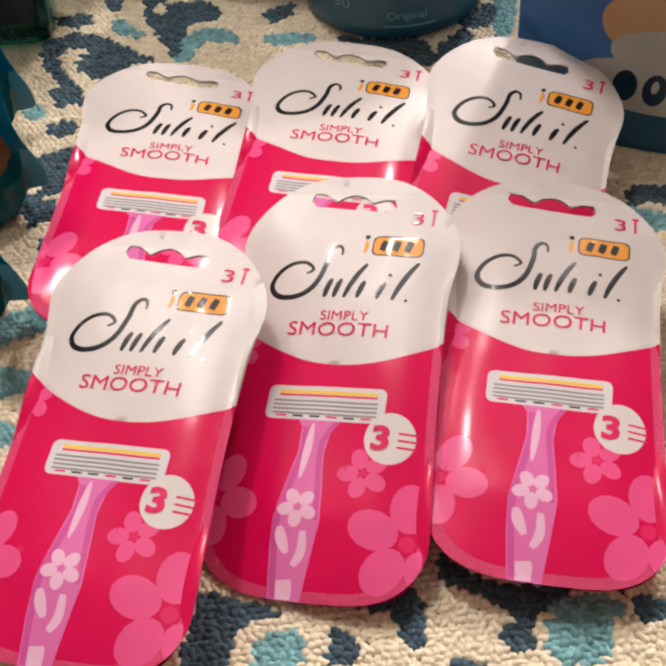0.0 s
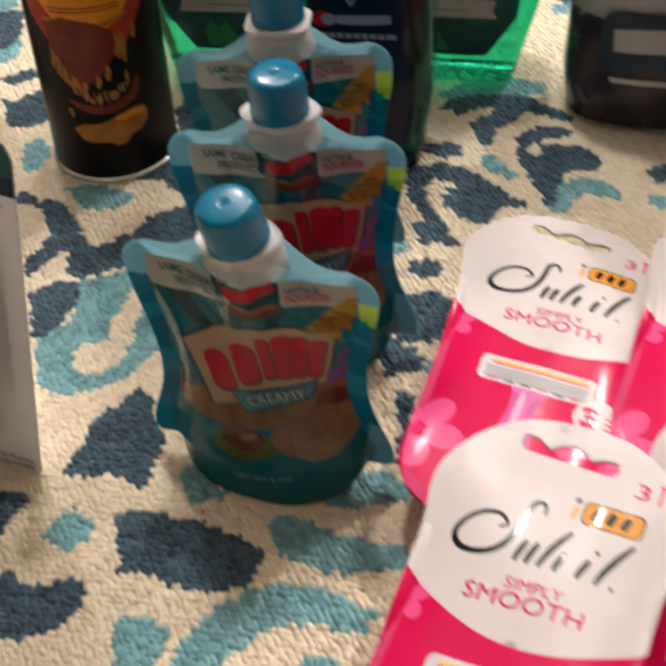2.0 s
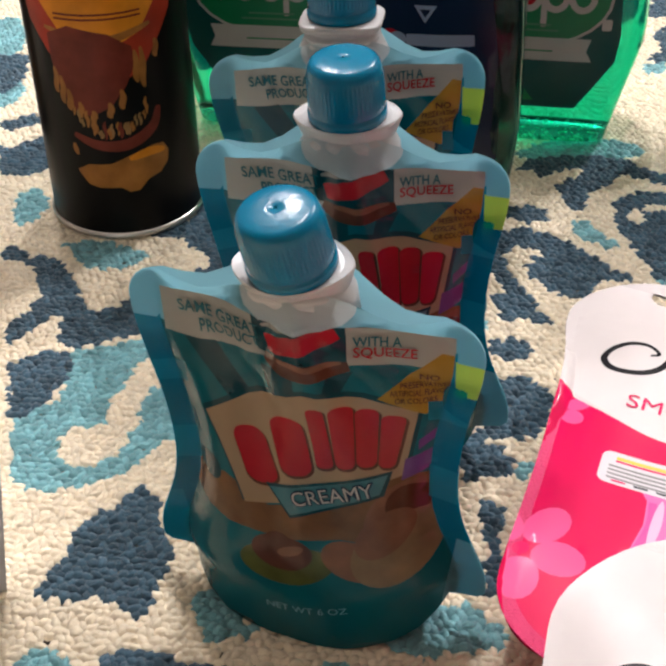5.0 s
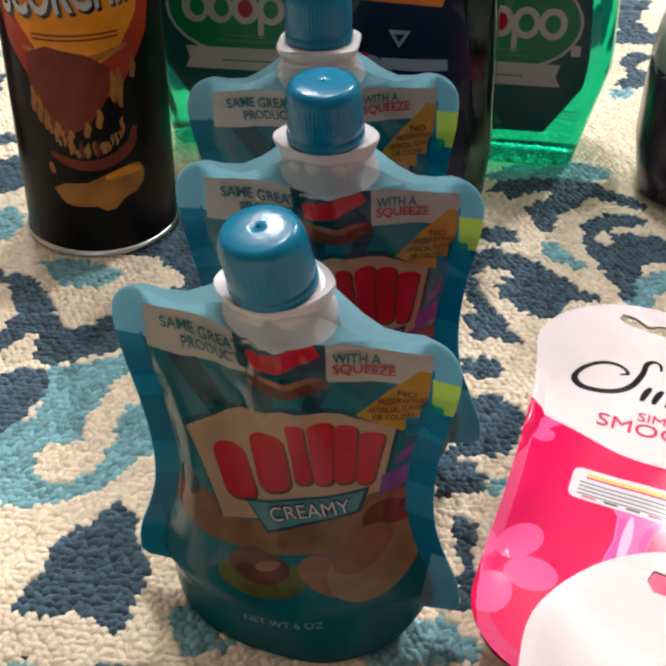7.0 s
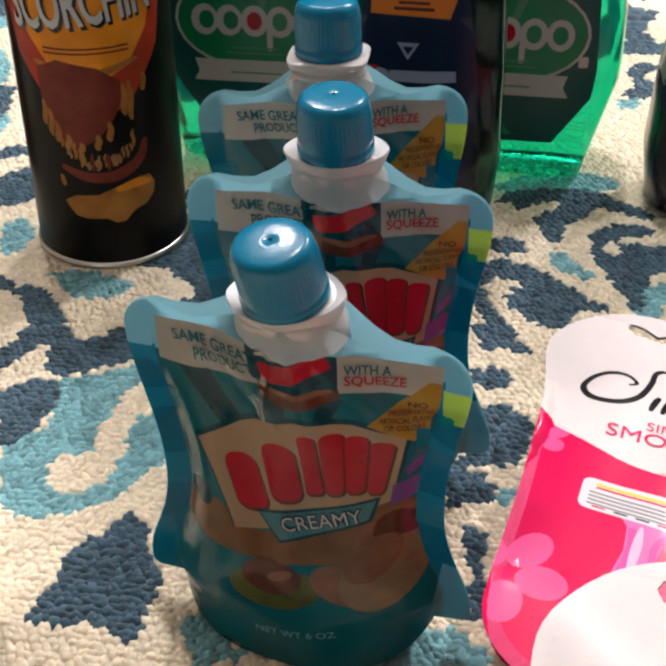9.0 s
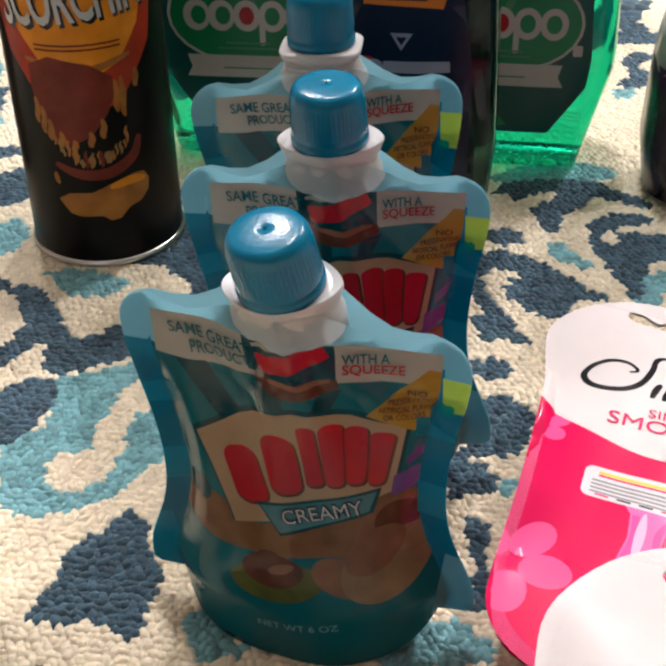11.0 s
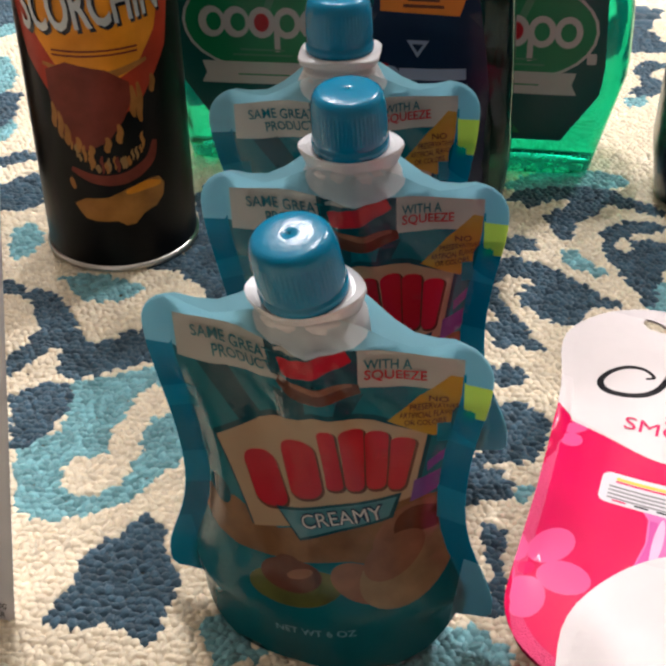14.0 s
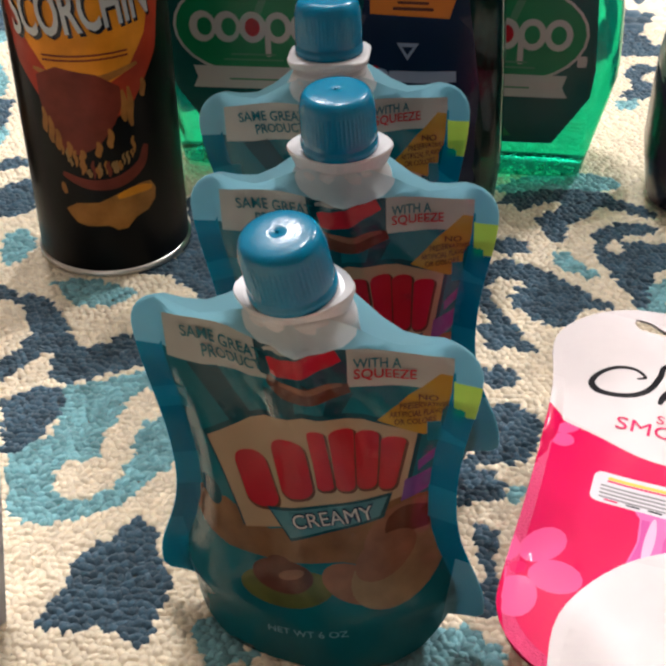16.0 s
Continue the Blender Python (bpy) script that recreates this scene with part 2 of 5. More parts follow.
def rounded(x0, y0, x1, y1, r, n=5):
    out = []
    for cx, cy, a0 in ((x1 - r, y1 - r, 0), (x0 + r, y1 - r, 90), (x0 + r, y0 + r, 180), (x1 - r, y0 + r, 270)):
        out += [(cx + r * math.cos(radians(a0 + 90 * k / n)), cy + r * math.sin(radians(a0 + 90 * k / n))) for k in range(n + 1)]
    return out


def curve_points(ctrl, n=10):
    """A smooth line through control points (Catmull-Rom)."""
    p = [Vector(c) for c in ctrl]
    p = [2 * p[0] - p[1], *p, 2 * p[-1] - p[-2]]
    out = []
    for i in range(1, len(p) - 2):
        for k in range(n):
            t = k / n
            out.append(0.5 * (2 * p[i] + (p[i + 1] - p[i - 1]) * t + (2 * p[i - 1] - 5 * p[i] + 4 * p[i + 1] - p[i + 2]) * t * t + (3 * p[i] - p[i - 1] - 3 * p[i + 1] + p[i + 2]) * t ** 3))
    out.append(p[-2])
    return out


def brush(ctrl, width, ends=0.15, n=8):
    """Outline of a brush stroke along control points, thinner at its ends."""
    line = curve_points(ctrl, n)
    left, right = [], []
    for i, q in enumerate(line):
        d = (line[min(i + 1, len(line) - 1)] - line[max(i - 1, 0)]).normalized()
        t = i / (len(line) - 1)
        w = 0.5 * width * (ends + (1 - ends) * math.sin(math.pi * t) ** 0.7)
        left.append((q.x - d.y * w, q.y + d.x * w))
        right.append((q.x + d.y * w, q.y - d.x * w))
    return left + right[::-1]


def flower(cx, cy, r, turn=0.0):
    return [(ellipse(cx + 0.59 * r * math.cos(radians(turn + 72 * k)), cy + 0.59 * r * math.sin(radians(turn + 72 * k)), 0.42 * r, 0.325 * r, turn + 72 * k, 16)) for k in range(5)]


def lettering(text, x, y, size, mat, parent, place, width=None, turn=0.0, name="lettering", bold=0.0):
    """Words in the built-in font, laid on a surface: place(u, v) gives the point."""
    cu = bpy.data.curves.new("words", "FONT")
    cu.body, cu.size, cu.align_x, cu.resolution_u, cu.offset = text, 1.0, "CENTER", 3, bold
    ob = bpy.data.objects.new("words", cu)
    scene.collection.objects.link(ob)
    bpy.context.view_layer.update()
    me = bpy.data.meshes.new_from_object(ob.evaluated_get(bpy.context.evaluated_depsgraph_get()))
    bpy.data.objects.remove(ob)
    co = size * np.array([v.co[:2] for v in me.vertices])
    if width:
        co[:, 0] *= width / max(1e-6, np.ptp(co[:, 0]))
    c, s = math.cos(radians(turn)), math.sin(radians(turn))
    verts = [place(x + c * a - s * b, y + s * a + c * b) for a, b in co]
    faces = [tuple(p.vertices) for p in me.polygons]
    bpy.data.meshes.remove(me)
    return mesh_object(name, verts, faces, mat, parent, smooth=False)


# ---- room ----
def slab(name, x0, y0, z0, x1, y1, z1, mat, label, category):
    bm = bmesh.new()
    bmesh.ops.create_cube(bm, size=1)
    bmesh.ops.scale(bm, vec=(x1 - x0, y1 - y0, z1 - z0), verts=bm.verts)
    bmesh.ops.translate(bm, vec=((x0 + x1) / 2, (y0 + y1) / 2, (z0 + z1) / 2), verts=bm.verts)
    return tagged(part(name, bm, mat, smooth=False), label, category, kind="structure")


slab("floor", -2.2, -1.8, -0.12, 2.6, 4.4, -0.016, FLOOR_WOOD, "brown wooden floor under the rug", "floor")
slab("ceiling", -2.2, -1.8, 2.45, 2.6, 4.4, 2.55, CEILING_PAINT, "plain white painted ceiling", "ceiling")
slab("wall_north", -2.3, 4.4, -0.12, 2.7, 4.5, 2.55, WALL_PAINT, "plain warm beige painted wall", "wall")
slab("wall_south", -2.3, -1.9, -0.12, 2.7, -1.8, 2.55, WALL_PAINT, "plain warm beige painted wall", "wall")
slab("wall_west", -2.3, -1.8, -0.12, -2.2, 4.4, 2.55, WALL_PAINT, "plain warm beige painted wall", "wall")
slab("wall_east", 2.6, -1.8, -0.12, 2.7, 4.4, 2.55, WALL_PAINT, "plain warm beige painted wall", "wall")

# ---- rug ----
COLOURS = {"cream": 0, "navy": 1, "teal": 2}
PATTERN = []


def patch(colour, *corners):
    """A filled motif of the rug, with soft corners."""
    loop = curve_points([*corners, corners[0]], 5)
    PATTERN.append(([(p.x, p.y) for p in loop[:-1]], COLOURS[colour]))


def sweep(colour, width, *line):
    """A scroll or leaf of the rug."""
    PATTERN.append((brush(line, 1.15 * width, 0.45, 6), COLOURS[colour]))


patch("navy", (-0.044, 0.237), (-0.037, 0.240), (-0.022, 0.233), (-0.007, 0.239), (0.001, 0.231), (-0.006, 0.214), (-0.034, 0.207))
sweep("navy", 0.012, (0.156, 0.590), (0.168, 0.598), (0.183, 0.617))
sweep("teal", 0.016, (0.135, 0.625), (0.165, 0.633), (0.194, 0.640))
sweep("navy", 0.013, (0.136, 0.611), (0.160, 0.620), (0.186, 0.620), (0.217, 0.602))
patch("navy", (0.023, 0.175), (0.043, 0.186), (0.070, 0.182), (0.081, 0.169), (0.072, 0.140), (0.034, 0.128))
sweep("teal", 0.02, (0.065, 0.171), (0.055, 0.201), (0.072, 0.226), (0.096, 0.234), (0.126, 0.227))
sweep("teal", 0.018, (0.070, 0.182), (0.087, 0.190), (0.105, 0.197), (0.107, 0.210))
sweep("navy", 0.016, (0.081, 0.169), (0.095, 0.176), (0.115, 0.174))
patch("teal", (0.016, 0.222), (0.036, 0.220), (0.041, 0.208), (0.034, 0.197), (0.022, 0.197))
sweep("navy", 0.014, (0.443, 0.342), (0.458, 0.346), (0.471, 0.337))
sweep("teal", 0.014, (0.432, 0.327), (0.450, 0.327), (0.465, 0.315))
sweep("navy", 0.016, (-0.304, 0.949), (-0.292, 0.979), (-0.273, 0.992))
sweep("navy", 0.016, (-0.269, 0.901), (-0.246, 0.888), (-0.224, 0.875))
sweep("navy", 0.014, (0.216, 1.033), (0.240, 1.065), (0.279, 1.091))
sweep("teal", 0.016, (0.223, 1.006), (0.251, 1.002), (0.285, 1.025))
# navy at the tub's foot: scroll and the tub's shadow drawn as one motif
patch("navy", (0.300, 0.521), (0.326, 0.514), (0.357, 0.506), (0.362, 0.489), (0.357, 0.477), (0.338, 0.487), (0.327, 0.497), (0.314, 0.508))
sweep("teal", 0.014, (0.420, 0.564), (0.414, 0.531), (0.406, 0.500))
sweep("navy", 0.016, (0.383, 0.516), (0.397, 0.523), (0.407, 0.536))
sweep("navy", 0.014, (0.364, 0.480), (0.377, 0.498), (0.389, 0.510))

patch("navy", (0.011, 0.244), (0.018, 0.259), (0.016, 0.274), (0.021, 0.278), (0.053, 0.271), (0.068, 0.259), (0.074, 0.247), (0.055, 0.237), (0.032, 0.243))
patch("navy", (-0.072, 0.288), (-0.039, 0.283), (-0.043, 0.271), (-0.049, 0.254), (-0.061, 0.253))
patch("teal", (-0.027, 0.265), (-0.017, 0.275), (-0.006, 0.270), (-0.006, 0.261), (-0.015, 0.254), (-0.024, 0.258))
sweep("teal", 0.017, (0.076, 0.279), (0.091, 0.268), (0.113, 0.261), (0.139, 0.262))
sweep("teal", 0.015, (0.099, 0.290), (0.114, 0.297), (0.133, 0.298))
patch("navy", (0.004, 0.277), (0.029, 0.276), (0.063, 0.268), (0.074, 0.255), (0.051, 0.237), (0.019, 0.247), (0.009, 0.253))
sweep("teal", 0.016, (0.080, 0.277), (0.097, 0.262), (0.129, 0.259))
patch("navy", (-0.097, 0.498), (-0.088, 0.504), (-0.077, 0.496), (-0.063, 0.473), (-0.054, 0.464), (-0.044, 0.466), (-0.038, 0.474), (-0.021, 0.472), (-0.017, 0.460), (-0.026, 0.450), (-0.041, 0.441), (-0.056, 0.435), (-0.064, 0.442), (-0.067, 0.454), (-0.073, 0.455), (-0.079, 0.443), (-0.085, 0.435), (-0.088, 0.446), (-0.083, 0.461), (-0.082, 0.474), (-0.089, 0.486))
patch("navy", (-0.113, 0.510), (-0.103, 0.507), (-0.096, 0.498), (-0.104, 0.497), (-0.109, 0.499))
patch("teal", (-0.055, 0.432), (-0.039, 0.438), (-0.027, 0.445), (-0.014, 0.449), (-0.004, 0.437), (0.006, 0.414), (0.009, 0.398), (0.005, 0.387), (-0.003, 0.373), (-0.011, 0.363), (-0.024, 0.353), (-0.037, 0.347), (-0.052, 0.350), (-0.060, 0.370), (-0.065, 0.388), (-0.054, 0.397), (-0.050, 0.414))
patch("cream", (-0.004, 0.440), (-0.020, 0.433), (-0.025, 0.417), (-0.028, 0.400), (-0.028, 0.387), (-0.037, 0.384), (-0.043, 0.378), (-0.042, 0.368), (-0.032, 0.363), (-0.020, 0.367), (-0.015, 0.378), (-0.014, 0.395), (-0.014, 0.411), (-0.005, 0.417), (-0.000, 0.428))
patch("navy", (-0.080, 0.422), (-0.069, 0.429), (-0.058, 0.431), (-0.052, 0.424), (-0.052, 0.410), (-0.057, 0.397), (-0.067, 0.386), (-0.074, 0.403))
patch("navy", (-0.015, 0.339), (-0.007, 0.349), (-0.002, 0.354), (0.005, 0.348), (0.009, 0.337), (0.017, 0.320), (0.015, 0.308), (0.014, 0.290), (0.008, 0.292), (0.000, 0.298), (-0.015, 0.297), (-0.027, 0.297), (-0.027, 0.302), (-0.023, 0.314), (-0.022, 0.329))
patch("teal", (0.029, 0.301), (0.032, 0.308), (0.042, 0.301), (0.053, 0.290), (0.036, 0.286))
patch("teal", (-0.084, 0.514), (-0.070, 0.519), (-0.052, 0.515), (-0.040, 0.511), (-0.046, 0.499), (-0.066, 0.495), (-0.074, 0.504))
patch("navy", (0.130, 0.455), (0.137, 0.461), (0.146, 0.457), (0.141, 0.449), (0.131, 0.448))
patch("navy", (0.131, 0.429), (0.139, 0.437), (0.147, 0.435), (0.153, 0.423), (0.151, 0.406), (0.142, 0.399), (0.123, 0.398), (0.128, 0.407), (0.131, 0.415))
patch("navy", (0.119, 0.380), (0.124, 0.379), (0.125, 0.375), (0.120, 0.371))
patch("teal", (0.138, 0.382), (0.142, 0.386), (0.147, 0.380), (0.142, 0.373))
patch("navy", (0.126, 0.362), (0.134, 0.361), (0.136, 0.354), (0.135, 0.343), (0.136, 0.318), (0.129, 0.319), (0.130, 0.340), (0.126, 0.353))
patch("teal", (0.109, 0.305), (0.123, 0.311), (0.134, 0.304), (0.137, 0.295), (0.108, 0.292))
patch("navy", (-0.034, 0.599), (-0.021, 0.615), (0.010, 0.481), (-0.001, 0.469), (-0.029, 0.467), (-0.037, 0.473), (-0.030, 0.482), (-0.026, 0.492), (-0.008, 0.504), (-0.018, 0.517), (-0.029, 0.525), (-0.044, 0.529), (-0.026, 0.546), (-0.026, 0.569))
patch("teal", (-0.223, 0.761), (-0.195, 0.771), (-0.177, 0.735), (-0.183, 0.715), (-0.205, 0.712))
patch("navy", (-0.201, 0.710), (-0.172, 0.720), (-0.166, 0.706), (-0.180, 0.692), (-0.192, 0.693))
patch("teal", (-0.176, 0.667), (-0.170, 0.679), (-0.159, 0.678), (-0.156, 0.656), (-0.167, 0.649))
patch("navy", (-0.159, 0.632), (-0.139, 0.643), (-0.132, 0.633), (-0.152, 0.623))
patch("navy", (-0.150, 0.606), (-0.140, 0.605), (-0.126, 0.619), (-0.114, 0.583), (-0.131, 0.576), (-0.139, 0.579))
patch("teal", (-0.123, 0.559), (-0.110, 0.563), (-0.102, 0.545), (-0.110, 0.527), (-0.117, 0.539))
patch("teal", (-0.256, 0.827), (-0.217, 0.848), (-0.202, 0.812), (-0.237, 0.793))
patch("navy", (-0.287, 0.912), (-0.267, 0.923), (-0.259, 0.890), (-0.238, 0.860), (-0.240, 0.837), (-0.258, 0.842))
patch("teal", (0.139, 0.634), (0.163, 0.647), (0.191, 0.646), (0.203, 0.634), (0.178, 0.625), (0.154, 0.626), (0.139, 0.624))
patch("navy", (0.139, 0.620), (0.154, 0.626), (0.178, 0.630), (0.197, 0.624), (0.190, 0.609), (0.173, 0.589), (0.168, 0.572), (0.159, 0.579), (0.161, 0.596), (0.173, 0.607), (0.163, 0.614), (0.147, 0.605))
patch("navy", (0.131, 0.573), (0.147, 0.571), (0.151, 0.559), (0.132, 0.561))
patch("teal", (0.162, 0.559), (0.168, 0.562), (0.185, 0.543), (0.181, 0.541), (0.165, 0.548))
patch("navy", (0.132, 0.547), (0.143, 0.549), (0.159, 0.539), (0.176, 0.525), (0.194, 0.512), (0.175, 0.512), (0.157, 0.499), (0.147, 0.507), (0.141, 0.518), (0.148, 0.530), (0.139, 0.536), (0.132, 0.535))
patch("navy", (0.127, 0.498), (0.135, 0.498), (0.146, 0.487), (0.156, 0.477), (0.149, 0.475), (0.134, 0.482), (0.126, 0.491))
patch("navy", (0.184, 0.583), (0.196, 0.593), (0.217, 0.592), (0.215, 0.584), (0.198, 0.579), (0.191, 0.567), (0.195, 0.563), (0.209, 0.570), (0.216, 0.563), (0.215, 0.548), (0.202, 0.523), (0.196, 0.533), (0.186, 0.555))
patch("teal", (0.207, 0.535), (0.216, 0.538), (0.215, 0.515), (0.201, 0.509))
patch("navy", (0.219, 0.923), (0.236, 0.938), (0.248, 0.931), (0.247, 0.919), (0.225, 0.908))
patch("navy", (0.215, 0.848), (0.230, 0.851), (0.239, 0.838), (0.223, 0.829))
patch("navy", (0.215, 0.786), (0.227, 0.800), (0.238, 0.795), (0.226, 0.778), (0.236, 0.764), (0.224, 0.745), (0.211, 0.749), (0.220, 0.765))
patch("teal", (0.208, 0.743), (0.221, 0.745), (0.219, 0.733), (0.207, 0.731))

patch("navy", (0.124, 0.549), (0.141, 0.553), (0.163, 0.542), (0.182, 0.522), (0.191, 0.514), (0.174, 0.512), (0.160, 0.520), (0.148, 0.534), (0.136, 0.537), (0.131, 0.525), (0.137, 0.506), (0.148, 0.489), (0.138, 0.489), (0.124, 0.512), (0.118, 0.536))
patch("navy", (0.143, 0.527), (0.155, 0.530), (0.174, 0.513), (0.166, 0.496), (0.151, 0.503))
patch("navy", (0.126, 0.572), (0.146, 0.574), (0.150, 0.563), (0.132, 0.562))
patch("teal", (0.161, 0.561), (0.171, 0.562), (0.183, 0.545), (0.179, 0.540), (0.165, 0.553))
patch("teal", (0.202, 0.512), (0.206, 0.529), (0.220, 0.543), (0.236, 0.540), (0.244, 0.530), (0.242, 0.523), (0.227, 0.528), (0.216, 0.521), (0.211, 0.508))
patch("navy", (0.196, 0.577), (0.224, 0.574), (0.234, 0.555), (0.220, 0.550), (0.206, 0.548))
patch("navy", (0.197, 0.538), (0.203, 0.537), (0.208, 0.522), (0.203, 0.516), (0.198, 0.526))
patch("navy", (0.259, 0.553), (0.279, 0.561), (0.280, 0.549), (0.266, 0.540))
patch("teal", (0.260, 0.527), (0.287, 0.526), (0.291, 0.516), (0.264, 0.517))
patch("navy", (0.127, 0.486), (0.139, 0.491), (0.143, 0.481), (0.133, 0.475))
patch("teal", (0.110, 0.479), (0.123, 0.479), (0.124, 0.468), (0.113, 0.468))
patch("navy", (0.126, 0.462), (0.141, 0.463), (0.144, 0.451), (0.126, 0.452))
patch("navy", (0.120, 0.431), (0.144, 0.437), (0.147, 0.421), (0.138, 0.406), (0.123, 0.412))
patch("navy", (0.108, 0.396), (0.119, 0.400), (0.137, 0.388), (0.135, 0.375), (0.118, 0.379))
patch("navy", (0.281, 0.133), (0.291, 0.129), (0.299, 0.116), (0.299, 0.103), (0.294, 0.095), (0.288, 0.098), (0.286, 0.109), (0.275, 0.115), (0.270, 0.120))
patch("navy", (0.308, 0.138), (0.317, 0.130), (0.328, 0.121), (0.354, 0.115), (0.364, 0.116), (0.357, 0.108), (0.343, 0.101), (0.342, 0.089), (0.332, 0.086), (0.329, 0.097), (0.334, 0.103), (0.324, 0.113), (0.310, 0.124))
patch("navy", (0.259, 0.108), (0.268, 0.103), (0.269, 0.094), (0.257, 0.091))
patch("teal", (0.352, 0.107), (0.370, 0.109), (0.380, 0.101), (0.372, 0.091), (0.371, 0.081), (0.355, 0.078), (0.344, 0.088))
patch("navy", (0.385, 0.105), (0.398, 0.103), (0.395, 0.092), (0.385, 0.096))
patch("navy", (0.306, 0.086), (0.315, 0.087), (0.322, 0.081), (0.305, 0.082))
patch("navy", (0.205, 0.133), (0.233, 0.122), (0.239, 0.116), (0.227, 0.114), (0.219, 0.107), (0.217, 0.095), (0.198, 0.097), (0.200, 0.115))
patch("teal", (0.228, 0.107), (0.242, 0.109), (0.249, 0.103), (0.244, 0.092), (0.227, 0.094))

# the scrolls go on where the rug lies out of sight or far off
scatter = random.Random(5)
for row in range(12):
    for col in range(19):
        x, y = -1.20 + 0.152 * col + scatter.uniform(-0.04, 0.04), -0.60 + 0.21 * row + scatter.uniform(-0.04, 0.04)
        if -0.24 < x < 0.56 and 0.0 < y < 0.86:
            continue
        a, r = scatter.uniform(0, 6.3), scatter.uniform(0.045, 0.085)
        turn = scatter.choice((-1, 1))
        line = [(x + r * (1 - 0.13 * s) * math.cos(a + turn * s), y + r * (1 - 0.13 * s) * math.sin(a + turn * s)) for s in (0, 0.8, 1.6, 2.4, 3.2, 4.0, 4.8)]
        sweep(scatter.choice(("navy", "navy", "teal")), scatter.uniform(0.022, 0.040), *line)
        leaf, lean = scatter.uniform(0.05, 0.09), scatter.uniform(0, 6.3)
        tip = (line[0][0] + leaf * math.cos(lean), line[0][1] + leaf * math.sin(lean))
        sweep(scatter.choice(("navy", "teal")), scatter.uniform(0.035, 0.060), line[0], ((line[0][0] + tip[0]) / 2 + 0.008, (line[0][1] + tip[1]) / 2), tip)
        sweep(scatter.choice(("navy", "teal")), 0.020, line[3], (line[3][0] + 0.03, line[3][1] - 0.03), (line[3][0] + 0.08, line[3][1] - 0.03))


def tufts(name, x0, y0, x1, y1, step, skip, parent, m=5, rings=((1.0, -0.0012), (0.72, -0.0003), (0.40, 0.0002))):
    """Looped pile, one small dome a loop, coloured by the motif it stands in."""
    rng = np.random.default_rng(3)
    gx, gy = np.meshgrid(np.arange(x0, x1, step), np.arange(y0, y1, step * 0.92))
    gx[1::2] += step / 2
    c = np.stack([gx.ravel(), gy.ravel()], 1) + rng.normal(0, step * 0.13, (gx.size, 2))
    if skip:
        c = c[~((c[:, 0] > skip[0]) & (c[:, 0] < skip[2]) & (c[:, 1] > skip[1]) & (c[:, 1] < skip[3]))]
    colour = np.zeros(len(c), int)
    for loop, k in PATTERN:
        a = np.array(loop)
        near = ((c > a.min(0)) & (c < a.max(0))).all(1)
        if near.any():
            hit = np.zeros(len(c), bool)
            hit[near] = inside(c[near], loop)
            colour[hit] = k
    n, levels = len(c), len(rings)
    ang = rng.uniform(0, 6.28, n)
    long = rng.uniform(1.0, 1.5, n)
    high = rng.uniform(0.0, 0.0008, n) - 0.0008
    rad = step * 0.92 * rng.uniform(0.88, 1.12, n)
    verts = np.zeros((n, levels * m + 1, 3))
    for j, (r, z) in enumerate(rings):
        for k in range(m):
            t = 2 * math.pi * k / m + 0.4 * j
            u, v = rad * r * long * math.cos(t), rad * r * math.sin(t) / long
            verts[:, j * m + k, 0] = c[:, 0] + u * np.cos(ang) - v * np.sin(ang)
            verts[:, j * m + k, 1] = c[:, 1] + u * np.sin(ang) + v * np.cos(ang)
            verts[:, j * m + k, 2] = high + z
    verts[:, levels * m, :2], verts[:, levels * m, 2] = c, high + 0.0005
    tri = []
    for j in range(levels - 1):
        for k in range(m):
            a, b = j * m + k, j * m + (k + 1) % m
            tri += [(a, b, b + m), (a, b + m, a + m)]
    tri += [((levels - 1) * m + k, (levels - 1) * m + (k + 1) % m, levels * m) for k in range(m)]
    tri = np.array(tri)
    faces = (tri[None] + (np.arange(n) * (levels * m + 1))[:, None, None]).reshape(-1, 3)
    me = bpy.data.meshes.new(name)
    me.vertices.add(n * (levels * m + 1))
    me.vertices.foreach_set("co", verts.ravel().astype(np.float32))
    me.loops.add(faces.size)
    me.loops.foreach_set("vertex_index", faces.ravel().astype(np.int32))
    me.polygons.add(len(faces))
    me.polygons.foreach_set("loop_start", np.arange(0, faces.size, 3, dtype=np.int32))
    for w in (WOOL_CREAM, WOOL_NAVY, WOOL_TEAL):
        me.materials.append(w)
    me.polygons.foreach_set("material_index", np.repeat(colour, len(tri)).astype(np.int32))
    me.polygons.foreach_set("use_smooth", np.ones(len(faces), bool))
    me.update(calc_edges=True)
    ob = new(name, me)
    ob.parent = parent
    return tagged(ob, kind="stuff")


rug = empty("rug", pose(0, 0, 0), "cream wool rug with navy and teal scrolls, looped pile", "rug", kind="structure")
bm = bmesh.new()
bmesh.ops.create_cube(bm, size=1)
bmesh.ops.scale(bm, vec=(2.9, 2.5, 0.010), verts=bm.verts)
bmesh.ops.translate(bm, vec=(0.18, 0.60, -0.010), verts=bm.verts)
part("rug_backing", bm, BACKING, rug, smooth=False)
tufts("pile", -0.30, 0.02, 0.58, 0.86, 0.0034, None, rug)
tufts("pile", -1.26, -0.64, 1.62, 1.84, 0.0110, (-0.30, 0.02, 0.58, 0.86), rug, 5, ((1.0, -0.0018), (0.55, 0.0)))


